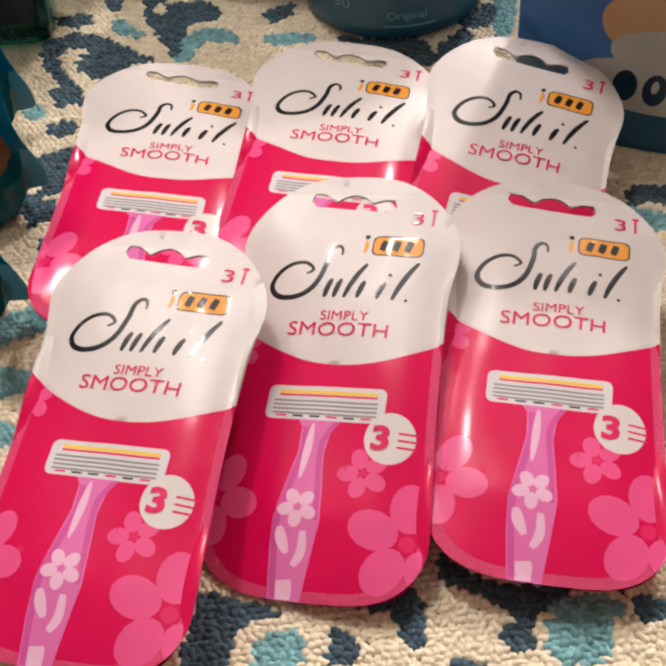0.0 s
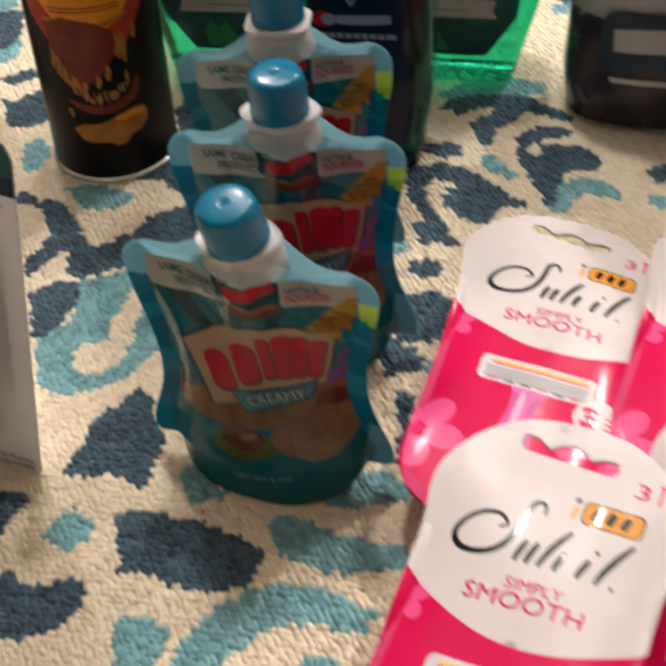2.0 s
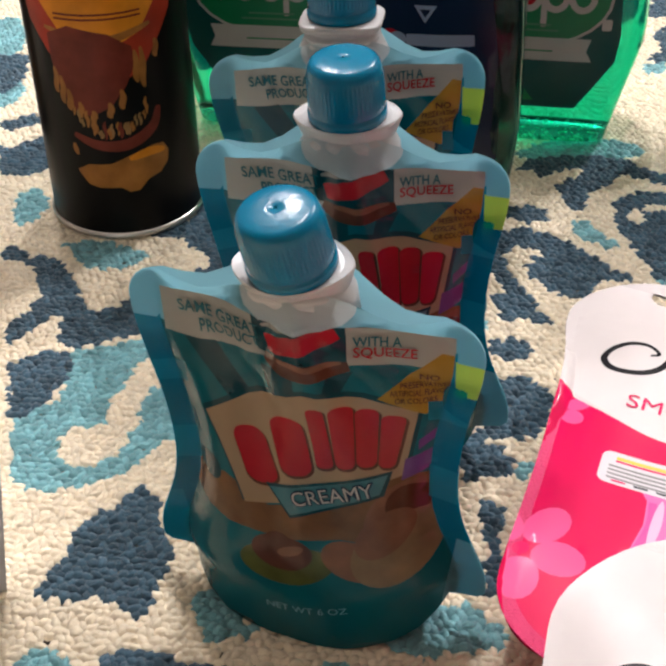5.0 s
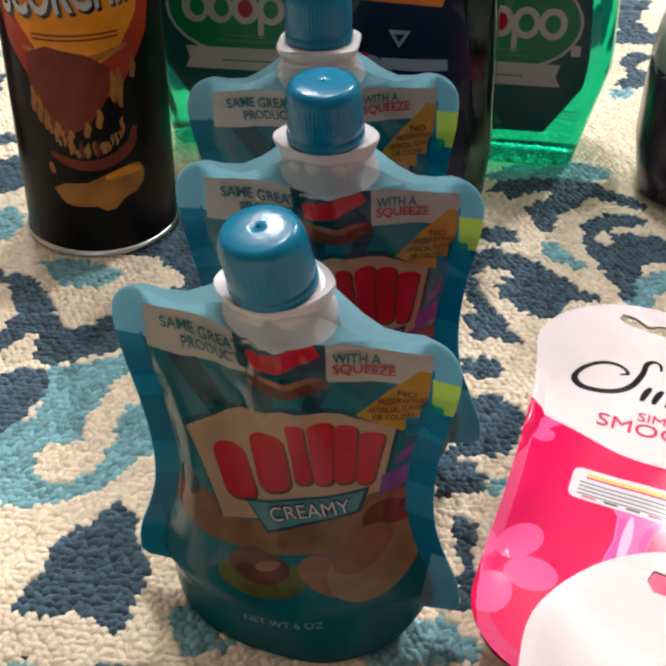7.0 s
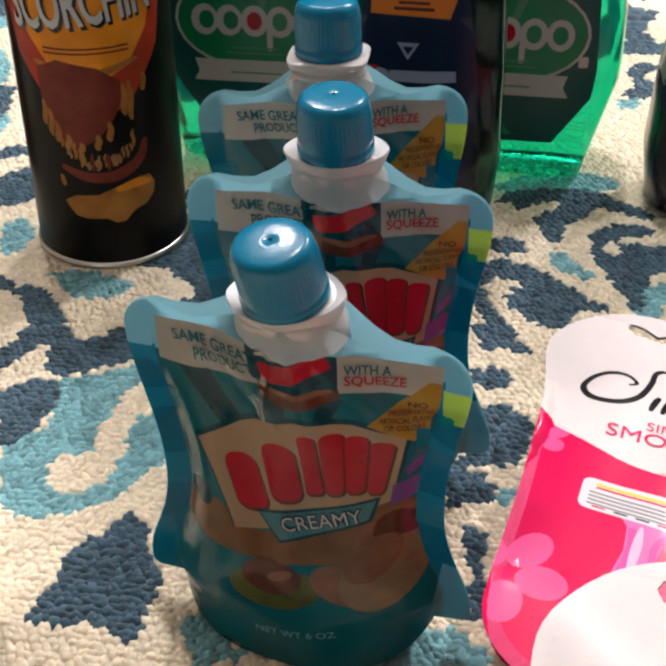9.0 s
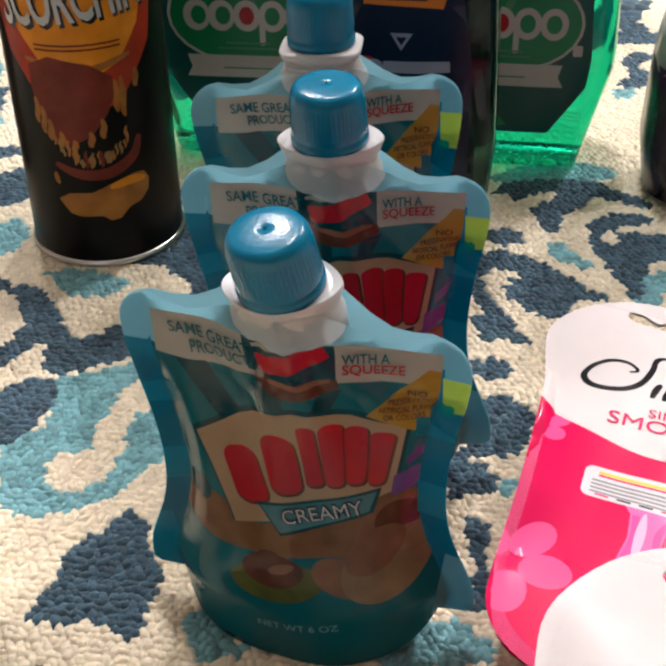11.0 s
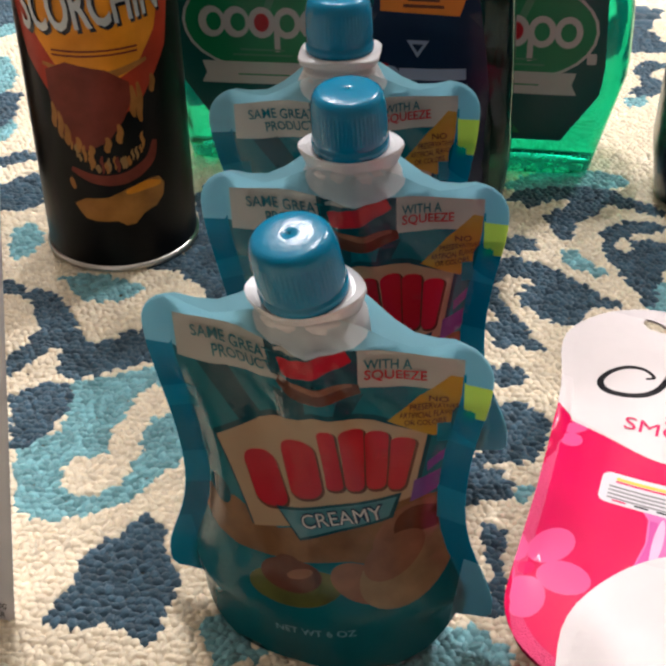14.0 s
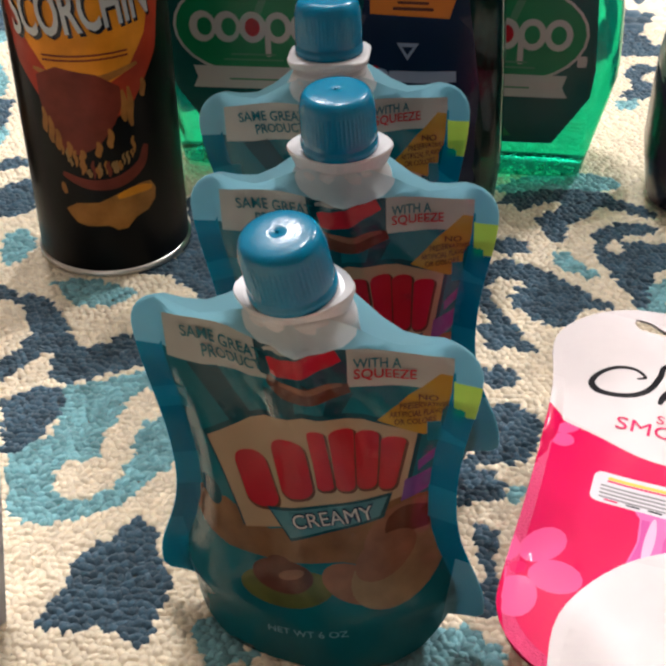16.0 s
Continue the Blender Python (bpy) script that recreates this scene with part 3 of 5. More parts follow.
# ---- razor packs ----
def pack_outline(n=14):
    def half(v):
        return 0.0487 + 0.0045 * math.exp(-((v - 0.062) / 0.022) ** 2) + 0.0022 * math.exp(-((v + 0.085) / 0.04) ** 2)

    def mid(v):
        return 0.0005 - 0.045 * (v - 0.09)

    out = []
    for k in range(n + 1):
        a = radians(90 * k / n)
        out.append((1, 0.052 + 0.0455 * math.sin(a), 1 - (1 - math.cos(a) ** 0.75)))
    for k in range(1, n):
        a = radians(90 - 90 * k / n)
        out.append((-1, 0.052 + 0.0455 * math.sin(a), math.cos(a) ** 0.75))
    side = [0.052 - 0.134 * k / 12 for k in range(13)]
    out += [(-1, v, 1) for v in side]
    for k in range(1, n + 1):
        a = radians(90 * k / n)
        out.append((-1, -0.082 - 0.0305 * math.sin(a), math.cos(a) ** 0.55))
    for k in range(1, n):
        a = radians(90 - 90 * k / n)
        out.append((1, -0.082 - 0.0305 * math.sin(a), math.cos(a) ** 0.55))
    out += [(1, v, 1) for v in side[::-1][:-1]]
    return [(mid(v) + s * k * half(v), v) for s, v, k in out], half, mid


PACK_LOOP, pack_half, pack_mid = pack_outline()


def pack_rise(u, v):
    """Height of the pillow's front over its seam."""
    e = min(1.0, abs(u - pack_mid(v)) / pack_half(v))
    along = min(max((v + 0.110) / 0.035, 0), 1) * (0.62 + 0.38 * min(max((0.080 - v) / 0.045, 0), 1))
    rise = 0.0045 * max(0.0, 1 - max(0.0, (e - 0.30) / 0.62) ** 2.2) * along ** 0.7
    wave = 0.0005 * math.sin(55 * u + 60 * v) + 0.00022 * math.sin(190 * u - 30 * v)
    wave += 0.00013 * math.sin(480 * (u - pack_mid(v)) / (1.0 + 4.0 * abs(0.09 - v))) * min(1.0, max(0.0, (v - 0.030) / 0.030))
    return (rise + wave * (0.3 + along)) * min(1.0, max(0.12, (0.094 - v) / 0.032))


def white_edge(u):
    return -0.0055 + 0.0185 * ((u - 0.008) / 0.050) ** 2


def razor_pack():
    """A pouch of disposable razors with a hang hole and a printed front."""
    pack = empty("razor_pack", Matrix(), "glossy magenta and white plastic pouch of disposable razors", "razor pack", "razor packs on the rug")
    line = [(0.064 - 0.0045 * k, white_edge(0.064 - 0.0045 * k)) for k in range(28)]
    white = [(0.064, 0.11), *line, (line[-1][0], 0.11)]
    hole = [(-0.0185, 0.0775), (0.0190, 0.0745), (0.0215, 0.0775), (0.0200, 0.0815), (0.0150, 0.0820), (0.0090, 0.0800), (0.0050, 0.0835), (0.0000, 0.0850), (-0.0050, 0.0835), (-0.0085, 0.0805), (-0.0150, 0.0850), (-0.0205, 0.0855), (-0.0215, 0.0815)]
    inner = [(pack_mid(y) + 0.915 * (x - pack_mid(y)), -0.0095 + 0.955 * (y + 0.0095)) for x, y in PACK_LOOP]
    hole = [(x, y + 0.0022) for x, y in hole]
    regions = [(inner, 13)] + [(p, 2) for p in flower(0.050, -0.084, 0.026, 20)] + [(p, 2) for p in flower(-0.0385, -0.0705, 0.0215, -10)]
    regions += [(p, 2) for p in flower(-0.041, 0.003, 0.011, 30)] + [(p, 2) for p in flower(0.0274, -0.0555, 0.0115, 40)]
    regions += [(ellipse(0.050, -0.084, 0.0035), 12), (ellipse(0.0274, -0.0555, 0.0018), 12), (ellipse(-0.0385, -0.0705, 0.0028), 12)]
    regions += [(white, 14), ([(0.92 * x, min(y, 0.087)) for x, y in white], 1)]
    # shaver: handle, grip flower, head
    handle = [(-0.0075, -0.0300), (-0.0035, -0.0360), (-0.0030, -0.0480), (-0.0060, -0.0640), (-0.0085, -0.0780), (-0.0080, -0.0920), (-0.0060, -0.1130), (0.0080, -0.1130), (0.0105, -0.0920), (0.0120, -0.0780), (0.0105, -0.0640), (0.0085, -0.0480), (0.0100, -0.0360), (0.0150, -0.0300)]
    regions += [(handle, 7), (brush([(-0.0015, -0.036), (-0.0010, -0.048), (-0.0040, -0.064), (-0.0066, -0.078), (-0.0060, -0.092), (-0.0042, -0.112)], 0.0030, 0.9), 15), (brush([(0.0125, -0.032), (0.0078, -0.040), (0.0068, -0.048), (0.0086, -0.064), (0.0100, -0.078)], 0.0026, 0.8), 15), (brush([(0.0015, -0.034), (0.0010, -0.046), (0.0000, -0.060)], 0.0035), 8)]
    regions += [(p, 8) for p in flower(0.0015, -0.073, 0.0088, 50)]
    regions += [(brush([(-0.005, -0.082), (-0.0035, -0.087), (-0.0005, -0.093)], 0.005, 0.4), 8), (brush([(0.0055, -0.083), (0.0058, -0.092), (0.0030, -0.098)], 0.004, 0.6), 8)]
    regions += [(brush([(0.000, -0.104), (0.0005, -0.1075), (0.0005, -0.112)], 0.007, 0.9), 8)]
    regions += [(rounded(-0.0220, -0.0325, 0.0325, -0.0163, 0.0032), 5), (rounded(-0.0170, -0.0200, 0.0285, -0.0183, 0.0006), 6), (rounded(-0.0170, -0.0212, 0.0285, -0.0202, 0.0004), 12)]
    for k in range(4):
        regions.append((rounded(-0.0190, -0.0240 - 0.0020 * k, 0.0290, -0.0230 - 0.0020 * k, 0.0003), 4))
    for k in range(6):
        regions.append((rounded(-0.0170 + 0.0078 * k, -0.0312, -0.0120 + 0.0078 * k, -0.0303, 0.0003), 3 if k in (1, 2, 4) else 12))
    # count badge with bars
    regions += [(ellipse(0.0364, -0.0388, 0.0112, 0.0118), 1)]
    for k in range(3):
        regions.append((rounded(0.0398, -0.0365 - 0.0032 * k, 0.0490, -0.0355 - 0.0032 * k, 0.0004), 12))
    # maker's badge and sweeping mark
    regions += [(rounded(0.0135, 0.0518, 0.0380, 0.0625, 0.0030), 3), (rounded(0.0142, 0.0525, 0.0373, 0.0618, 0.0026), 10)]
    regions += [(brush([(0.0185 + 0.0058 * k, 0.0545), (0.0192 + 0.0058 * k, 0.0572), (0.0200 + 0.0058 * k, 0.0600)], 0.0034, 0.8), 3) for k in range(3)]
    regions += [(ellipse(0.0105, 0.0620, 0.0013), 3), (brush([(0.0105, 0.0600), (0.0108, 0.0570), (0.0102, 0.0530)], 0.0020, 0.5), 10)]
    def mark(line, width, ends):
        return (brush([(0.857 * x - 0.0046, y) for x, y in line], width, ends), 3)

    regions += [mark([(0.0052, 0.0515), (0.0045, 0.0555), (0.0014, 0.0566), (-0.0018, 0.0530), (-0.0026, 0.0460), (-0.0060, 0.0360), (-0.0120, 0.0300), (-0.0200, 0.0278), (-0.0278, 0.0293), (-0.0318, 0.0345), (-0.0290, 0.0408), (-0.0220, 0.0455), (-0.0140, 0.0465), (-0.0090, 0.0430), (-0.0125, 0.0405)], 0.0027, 0.35)]
    for x, tall, slant in ((-0.0005, 0.010, 0.003), (0.0048, 0.010, 0.003), (0.0105, 0.0185, 0.0100), (0.0180, 0.009, 0.003), (0.0285, 0.009, 0.0035), (0.0368, 0.0205, 0.0115)):
        regions.append(mark([(x, 0.0285), (x + 0.25 * slant, 0.0285 + 0.35 * tall), (x + 0.62 * slant, 0.0285 + 0.72 * tall), (x + slant, 0.0285 + tall)], 0.0027, 0.5))
    regions += [(ellipse(0.0245, 0.0415, 0.0009), 3), (ellipse(0.0334, 0.0288, 0.0008), 3)]
    regions += [(rounded(0.0395, 0.0695, 0.0407, 0.0790, 0.0004), 12), (rounded(0.0385, 0.0775, 0.0417, 0.0790, 0.0004), 12)]
    v, f, idx = sheet(PACK_LOOP, regions, [hole], 0.005)
    mats = [PINK_SEAM, WHITE, PETAL, INK, BLADE, HEAD, YELLOW, LILAC, LILAC_LIGHT, SILVER, ORANGE, ORANGE, RED_TEXT, PINK, WHITE_SEAM, LILAC_DEEP]
    mesh_object("front_panel", [(x, y, pack_rise(x, y) - 0.0045) for x, y in v], f, mats, pack, idx)
    v, f, idx = sheet(PACK_LOOP, [(white, 1)], [hole], 0.008)
    mesh_object("back_panel", [(x, y, -0.0050 - 4.2 * pack_rise(x, y) * min(1.0, max(0.0, (0.070 - y) / 0.035))) for x, y in v], [t[::-1] for t in f], [PINK, WHITE], pack, idx)
    place = lambda u, w: (u, w, pack_rise(u, w) - 0.0045 + 0.0003)  # noqa: E731
    lettering("SIMPLY", 0.0065, 0.0168, 0.0068, RED_TEXT, pack, place, 0.0230)
    lettering("SMOOTH", 0.0046, 0.0088, 0.0098, RED_TEXT, pack, place, 0.0470)
    lettering("3", 0.0330, 0.0700, 0.0100, RED_TEXT, pack, place, 0.0055)
    lettering("3", 0.0325, -0.0440, 0.0150, RED_TEXT, pack, place, 0.0080, bold=0.04)
    return pack


pack = razor_pack()
pack.matrix_basis = pose(0.1931, 0.3671, 0.0345, -0.1, 5.6, -12.8)
tagged(copy_thing(pack, pose(0.2832, 0.3670, 0.0339, 2.6, 2.1, -17.1)))
copy_thing(pack, pose(0.3713, 0.3295, 0.0384, 10.7, 6.7, -21.1))
for m in (pose(0.1772, 0.1971, 0.0479, 10.9, -6.2, -20.0), pose(0.2703, 0.2234, 0.0383, 15.5, -8.1, -19.0), pose(0.3675, 0.2152, 0.0379, 8.6, 2.3, -15.1)):
    tagged(copy_thing(pack, m), "glossy magenta and white razor pouch lying over the pouches behind")


# ---- squeeze pouches ----
def pouch_side(v):
    """Half width of the waisted pouch at height v."""
    return 0.0432 + 0.0102 * math.exp(-((v - 0.019) / 0.024) ** 2) + 0.0073 * math.exp(-((v - 0.120) / 0.032) ** 2)


def pouch_loop():
    right = [(0.014, 0.0005), (0.027, 0.002), (0.035, 0.005), (0.0395, 0.0095), (0.0420, 0.0125), (0.0460, 0.0130), (0.0510, 0.0132), (0.0532, 0.0152)]
    right += [(pouch_side(v), v) for v in np.linspace(0.018, 0.119, 24)]
    for k in range(1, 7):
        a = radians(90 * k / 6)
        right.append((pouch_side(0.119) - 0.011 * (1 - math.cos(a)), 0.119 + 0.0125 * math.sin(a)))
    right += [(0.034, 0.1300), (0.028, 0.1296), (0.022, 0.1322), (0.016, 0.1362), (0.010, 0.1395)]
    return right + [(-x, y) for x, y in right[::-1]]


POUCH_LOOP = pouch_loop()


def pouch_bulge(u, v):
    """Depth of the pouch's front before its seam plane."""
    e = min(1.0, abs(u) / (0.0420 if v < 0.02 else pouch_side(v) - 0.0085))
    low = 0.0185 * math.exp(-(max(v, 0.0) / 0.075) ** 2)
    top = 0.0075 * math.exp(-(u / 0.016) ** 2) * min(1, max(0, (v - 0.06) / 0.06))
    depth = (0.0035 + low) * max(0.0, 1 - e ** 2.4) ** 0.75 + top
    fold = math.atan2(u, max(0.005, 0.145 - v))
    crease = 0.0010 * math.sin(9 * fold + 1.0) * min(1, max(0, (v - 0.02) / 0.06)) + 0.0005 * math.sin(21 * fold + 40 * v)
    pleat = 0.0006 * math.exp(-((u + 0.031 - 0.05 * (v - 0.06)) / 0.0030) ** 2) * math.exp(-((v - 0.065) / 0.035) ** 2)
    dent = 0.0016 * math.exp(-(((u - 0.030) + 0.9 * (v - 0.112)) / 0.0045) ** 2) * math.exp(-((v - 0.112) / 0.016) ** 2)
    dent += 0.0013 * math.exp(-(((u + 0.014) + 0.75 * (v - 0.105)) / 0.0042) ** 2) * math.exp(-((v - 0.105) / 0.020) ** 2)
    return depth + (0.0007 * math.sin(70 * u + 60 * v) + crease) * (1 - e) + pleat - dent


def stretched(x, y, wide, tall, lean, taper=0.14):
    """Rounded upright block, wider at its head by the taper."""
    c, s = math.cos(radians(lean)), math.sin(radians(lean))
    out = []
    for p, q in rounded(-wide, -tall, wide, tall, 0.80 * wide, 5):
        p *= 1 + taper * q / tall
        out.append((x + c * p + s * q, y - s * p + c * q))
    return out


def squeeze_pouch(m, group_label, droop=0.0, lift=0.0, nod=0.0, lean=0.0, skirt=True):
    pouch = empty("squeeze_pouch", m, group_label, "food pouch", "squeeze pouches in a row")
    regions = [([(-0.07, 0.1130), (-0.040, 0.1130), (-0.005, 0.1200), (0.014, 0.1180), (0.07, 0.1170), (0.07, 0.16), (-0.07, 0.16)], 1)]
    regions += [([(-0.0405, 0.1100), (-0.009, 0.1140), (0.014, 0.1150), (0.0425, 0.1140), (0.0425, 0.1255), (0.0150, 0.1290), (-0.0150, 0.1290), (-0.0405, 0.1255)], 18)]
    # rays behind the panel
    for a, b in ((-0.034, -0.024), (-0.010, 0.000), (0.009, 0.016)):
        regions.append(([(a, 0.1105), (b, 0.1125), (0.6 * b, 0.098), (0.6 * a, 0.092)], 2))
    # swath of spread, with fruit below
    regions += [([(-0.0400, 0.0570), (-0.0250, 0.0620), (-0.0100, 0.0560), (0.0300, 0.0720), (0.0440, 0.0640), (0.0460, 0.0460), (0.0300, 0.0440), (0.0120, 0.0470), (-0.0060, 0.0455), (-0.0240, 0.0440), (-0.0380, 0.0470)], 6)]
    regions += [(ellipse(-0.0048, 0.0350, 0.0155, 0.0078, 12), 12), (ellipse(-0.0060, 0.0395, 0.0100, 0.0066, 8), 7), (ellipse(-0.0072, 0.0440, 0.0042, 0.0032, 20), 7), (ellipse(-0.0030, 0.0410, 0.0045, 0.0018, 25), 11)]
    regions += [(ellipse(0.0305, 0.0520, 0.0120, 0.0165, -8), 11), (ellipse(0.0305, 0.0590, 0.0062, 0.0075, 0), 7), (ellipse(0.0160, 0.0385, 0.0105, 0.0068, -32), 11), (ellipse(0.0280, 0.0420, 0.0115, 0.0150, -38), 19), (ellipse(0.0245, 0.0485, 0.0068, 0.0105, -38), 11)]
    # panel
    panel = [(-0.0298, 0.0846), (-0.0150, 0.0965), (0.0022, 0.1035), (0.0180, 0.1020), (0.0331, 0.0963), (0.0291, 0.0706), (-0.0179, 0.0540)]
    regions += [([(1.045 * x, 0.0012 + 1.035 * (y - 0.079) + 0.079) for x, y in panel], 2), (panel, 4)]
    blobs = ((-0.0138, 0.0738, 0.0055, 0.0102, -16, 0.0), (-0.0022, 0.0812, 0.0050, 0.0112, -9, 0.05), (0.0064, 0.0862, 0.0025, 0.0122, -6, 0.0), (0.0128, 0.0866, 0.0030, 0.0122, -3, 0.12), (0.0192, 0.0862, 0.0030, 0.0112, 0, 0.12), (0.0256, 0.0845, 0.0029, 0.0104, 6, 0.22))
    for x, y, wide, tall, slant, taper in blobs:
        regions += [(stretched(x + 0.0004, y - 0.0006, wide + 0.0004, tall + 0.0004, slant, taper), 15), (stretched(x, y, wide, tall, slant, taper), 5)]
    regions += [([(-0.0108, 0.0645), (0.0262, 0.0728), (0.0240, 0.0634), (-0.0030, 0.0535)], 2), ([(-0.0096, 0.0635), (0.0249, 0.0714), (0.0228, 0.0640), (-0.0030, 0.0546)], 16)]
    # corner flash and small panel
    regions += [([(0.0220, 0.1015), (0.0390, 0.1200), (0.0445, 0.1180), (0.0450, 0.1065), (0.0415, 0.0985), (0.0348, 0.0948)], 8)]
    regions += [([(0.0295, 0.0770), (0.0385, 0.0800), (0.0385, 0.0722), (0.0285, 0.0685)], 10), ([(0.0330, 0.0840), (0.0400, 0.0900), (0.0400, 0.0860), (0.0330, 0.0800)], 10), (ellipse(-0.0300, 0.0620, 0.0035, 0.0052, 15), 2)]
    # neck print
    regions += [([(-0.0100, 0.1160), (0.0145, 0.1160), (0.0145, 0.1290), (-0.0110, 0.1290)], 2), (brush([(-0.007, 0.1205), (0.002, 0.1230), (0.012, 0.1270)], 0.0065, 0.8), 5), (brush([(-0.008, 0.1265), (0.000, 0.1280), (0.008, 0.1285)], 0.0022, 0.6), 18)]
    regions += [(brush([(-0.008, 0.1150), (0.002, 0.1125), (0.015, 0.1145)], 0.0070, 0.5), 7), (brush([(-0.004, 0.1158), (0.004, 0.1145), (0.013, 0.1160)], 0.0024, 0.5), 11)]
    # plain seams at both sides, banded
    fins = []
    for s in (-1, 1):
        fin = [(s * (pouch_side(w) - 0.0082), w) for w in np.linspace(0.010, 0.120, 14)] + [(s * 0.07, w) for w in np.linspace(0.120, 0.010, 3)]
        fins.append((fin, 2))
        regions += [(fin, 3)] + ([([(s * 0.0425, 0.1020), (s * 0.060, 0.1010), (s * 0.060, 0.1140), (s * 0.0425, 0.1165)], 9)] if s > 0 else [])
        for low, high in ((0.052, 0.066), (0.086, 0.094)):
            regions += [([(s * 0.0355, low + 0.006), (s * 0.07, low - 0.004), (s * 0.07, high - 0.004), (s * 0.0355, high + 0.006)], 14)]
        # right seam's foot takes the paler film: light coming through, put into the colour
        regions += [([(s * 0.0405, 0.012), (s * 0.07, 0.012), (s * 0.07, 0.032), (s * 0.0440, 0.040)], 1 if s > 0 else 14)]
    regions += [([(-0.07, 0.1130), (-0.0430, 0.1130), (-0.0410, 0.1160), (-0.0410, 0.1255), (-0.0150, 0.1290), (0.0150, 0.1290), (0.0430, 0.1255), (0.0430, 0.1160), (0.07, 0.1140), (0.07, 0.16), (-0.07, 0.16)], 1)]
    regions += [(ellipse(0.0015, 0.1350, 0.0158, 0.0080), 17)]
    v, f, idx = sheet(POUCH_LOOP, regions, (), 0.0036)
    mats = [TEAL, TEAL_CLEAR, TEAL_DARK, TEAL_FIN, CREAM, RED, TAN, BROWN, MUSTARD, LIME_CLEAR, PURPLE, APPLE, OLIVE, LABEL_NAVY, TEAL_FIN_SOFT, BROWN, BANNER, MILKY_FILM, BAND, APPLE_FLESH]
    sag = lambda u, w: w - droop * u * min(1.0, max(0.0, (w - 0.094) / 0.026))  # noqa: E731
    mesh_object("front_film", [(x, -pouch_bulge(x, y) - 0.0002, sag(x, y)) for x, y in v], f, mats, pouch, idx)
    v, f, idx = sheet(POUCH_LOOP, [*fins, ([(-0.07, 0.1080), (0.07, 0.1080), (0.07, 0.16), (-0.07, 0.16)], 1)], (), 0.006)
    mesh_object("back_film", [(x, pouch_bulge(x, y) + 0.0002, sag(x, y)) for x, y in v], [t[::-1] for t in f], [TEAL, TEAL_CLEAR, TEAL_FIN], pouch, idx)
    bm = bmesh.new()
    bmesh.ops.create_circle(bm, cap_ends=True, radius=1, segments=32)
    bmesh.ops.scale(bm, vec=(0.034, 0.022, 1), verts=bm.verts)
    bmesh.ops.translate(bm, vec=(0, 0, 0.004), verts=bm.verts)
    part("gusset", bm, TEAL_DARK, pouch)
    place = lambda u, w: (u, -pouch_bulge(u, w) - 0.0006, sag(u, w))  # noqa: E731
    over = lambda u, w: (u, -pouch_bulge(u, w) - 0.0008, sag(u, w))  # noqa: E731
    lettering("CREAMY", 0.0098, 0.0612, 0.0078, LABEL_NAVY, pouch, place, 0.0252, 13, bold=0.05)
    lettering("CREAMY", 0.0098, 0.0612, 0.0078, LABEL_WHITE, pouch, over, 0.0240, 13)
    lettering("SAME GREAT", -0.0215, 0.1212, 0.0056, TEAL, pouch, over, 0.0265, 7, bold=0.014)
    lettering("PRODUCT", -0.0185, 0.1164, 0.0056, TEAL, pouch, over, 0.0195, 9, bold=0.014)
    lettering("WITH A", 0.0225, 0.1222, 0.0050, TEAL, pouch, over, 0.0125, bold=0.014)
    lettering("SQUEEZE", 0.0245, 0.1182, 0.0050, RED, pouch, over, 0.0165, bold=0.014)
    lettering("NO", 0.0358, 0.1090, 0.0036, BROWN, pouch, place, bold=0.012)
    for k, words in enumerate(("PRESERVATIVES", "ARTIFICIAL FLAVORS", "OR COLORS")):
        lettering(words, 0.0347 - 0.0012 * k, 0.1060 - 0.0030 * k, 0.0030, BROWN, pouch, place, (0.013, 0.016, 0.011)[k], bold=0.012)
    lettering("NET WT 6 OZ", 0.0017, 0.0165, 0.0038, TEAL_PALE, pouch, place, 0.026, 7)
    pouch.scale = (1.072, 1.03, 1.0)
    bend = Matrix.Translation((0, 0, 0.134)) @ pose(0, 0, 0, nod, lean, 0) @ Matrix.Translation((0, 0, -0.134))
    half = Matrix.Translation((0, 0, 0.130)) @ pose(0, 0, 0, 0.6 * nod, 0.6 * lean, 0) @ Matrix.Translation((0, 0, -0.130))
    # spout: milky neck, collar, ribbed cap
    v, f = loft([(0.127, 0.0165, 0.0070, 2.0, 0), (0.1335, 0.0160, 0.0105, 2.4, 0), (0.138, 0.0138, 0.0120, 2.4, 0), (0.1398, 0.0128, 0.0118, 2.2, 0), (0.1402, 0.0108, 0.0108, 2, 0), (0.1425 + lift, 0.0105, 0.0105, 2, 0)], 32)
    neck = mesh_object("spout", [half @ Vector(p) for p in v], f, NECK, pouch, label="milky plastic spout")
    if skirt:
        form = [(0.1362, 0.0142, 0.0104, 1.8, 0), (0.1370, 0.0150, 0.0112, 1.8, 0), (0.1425, 0.0170, 0.0126, 1.7, 0), (0.1433, 0.0168, 0.0124, 1.7, 0), (0.1427, 0.0140, 0.0112, 1.9, 0)]
    else:
        form = [(0.1345, 0.0122, 0.0112, 2.4, 0), (0.1350, 0.0134, 0.0122, 2.6, 0), (0.1364, 0.0134, 0.0122, 2.6, 0), (0.1369, 0.0120, 0.0110, 2.4, 0), (0.1392, 0.0120, 0.0110, 2.4, 0), (0.1396, 0.0142, 0.0128, 4, 0), (0.1418, 0.0148, 0.0134, 4, 0), (0.1424, 0.0142, 0.0128, 4, 0)]
    v, f = loft(form, 40)
    mesh_object("flange", [bend @ Vector((x, y, z + lift)) for x, y, z in v], f, NECK, neck, smooth=not skirt)
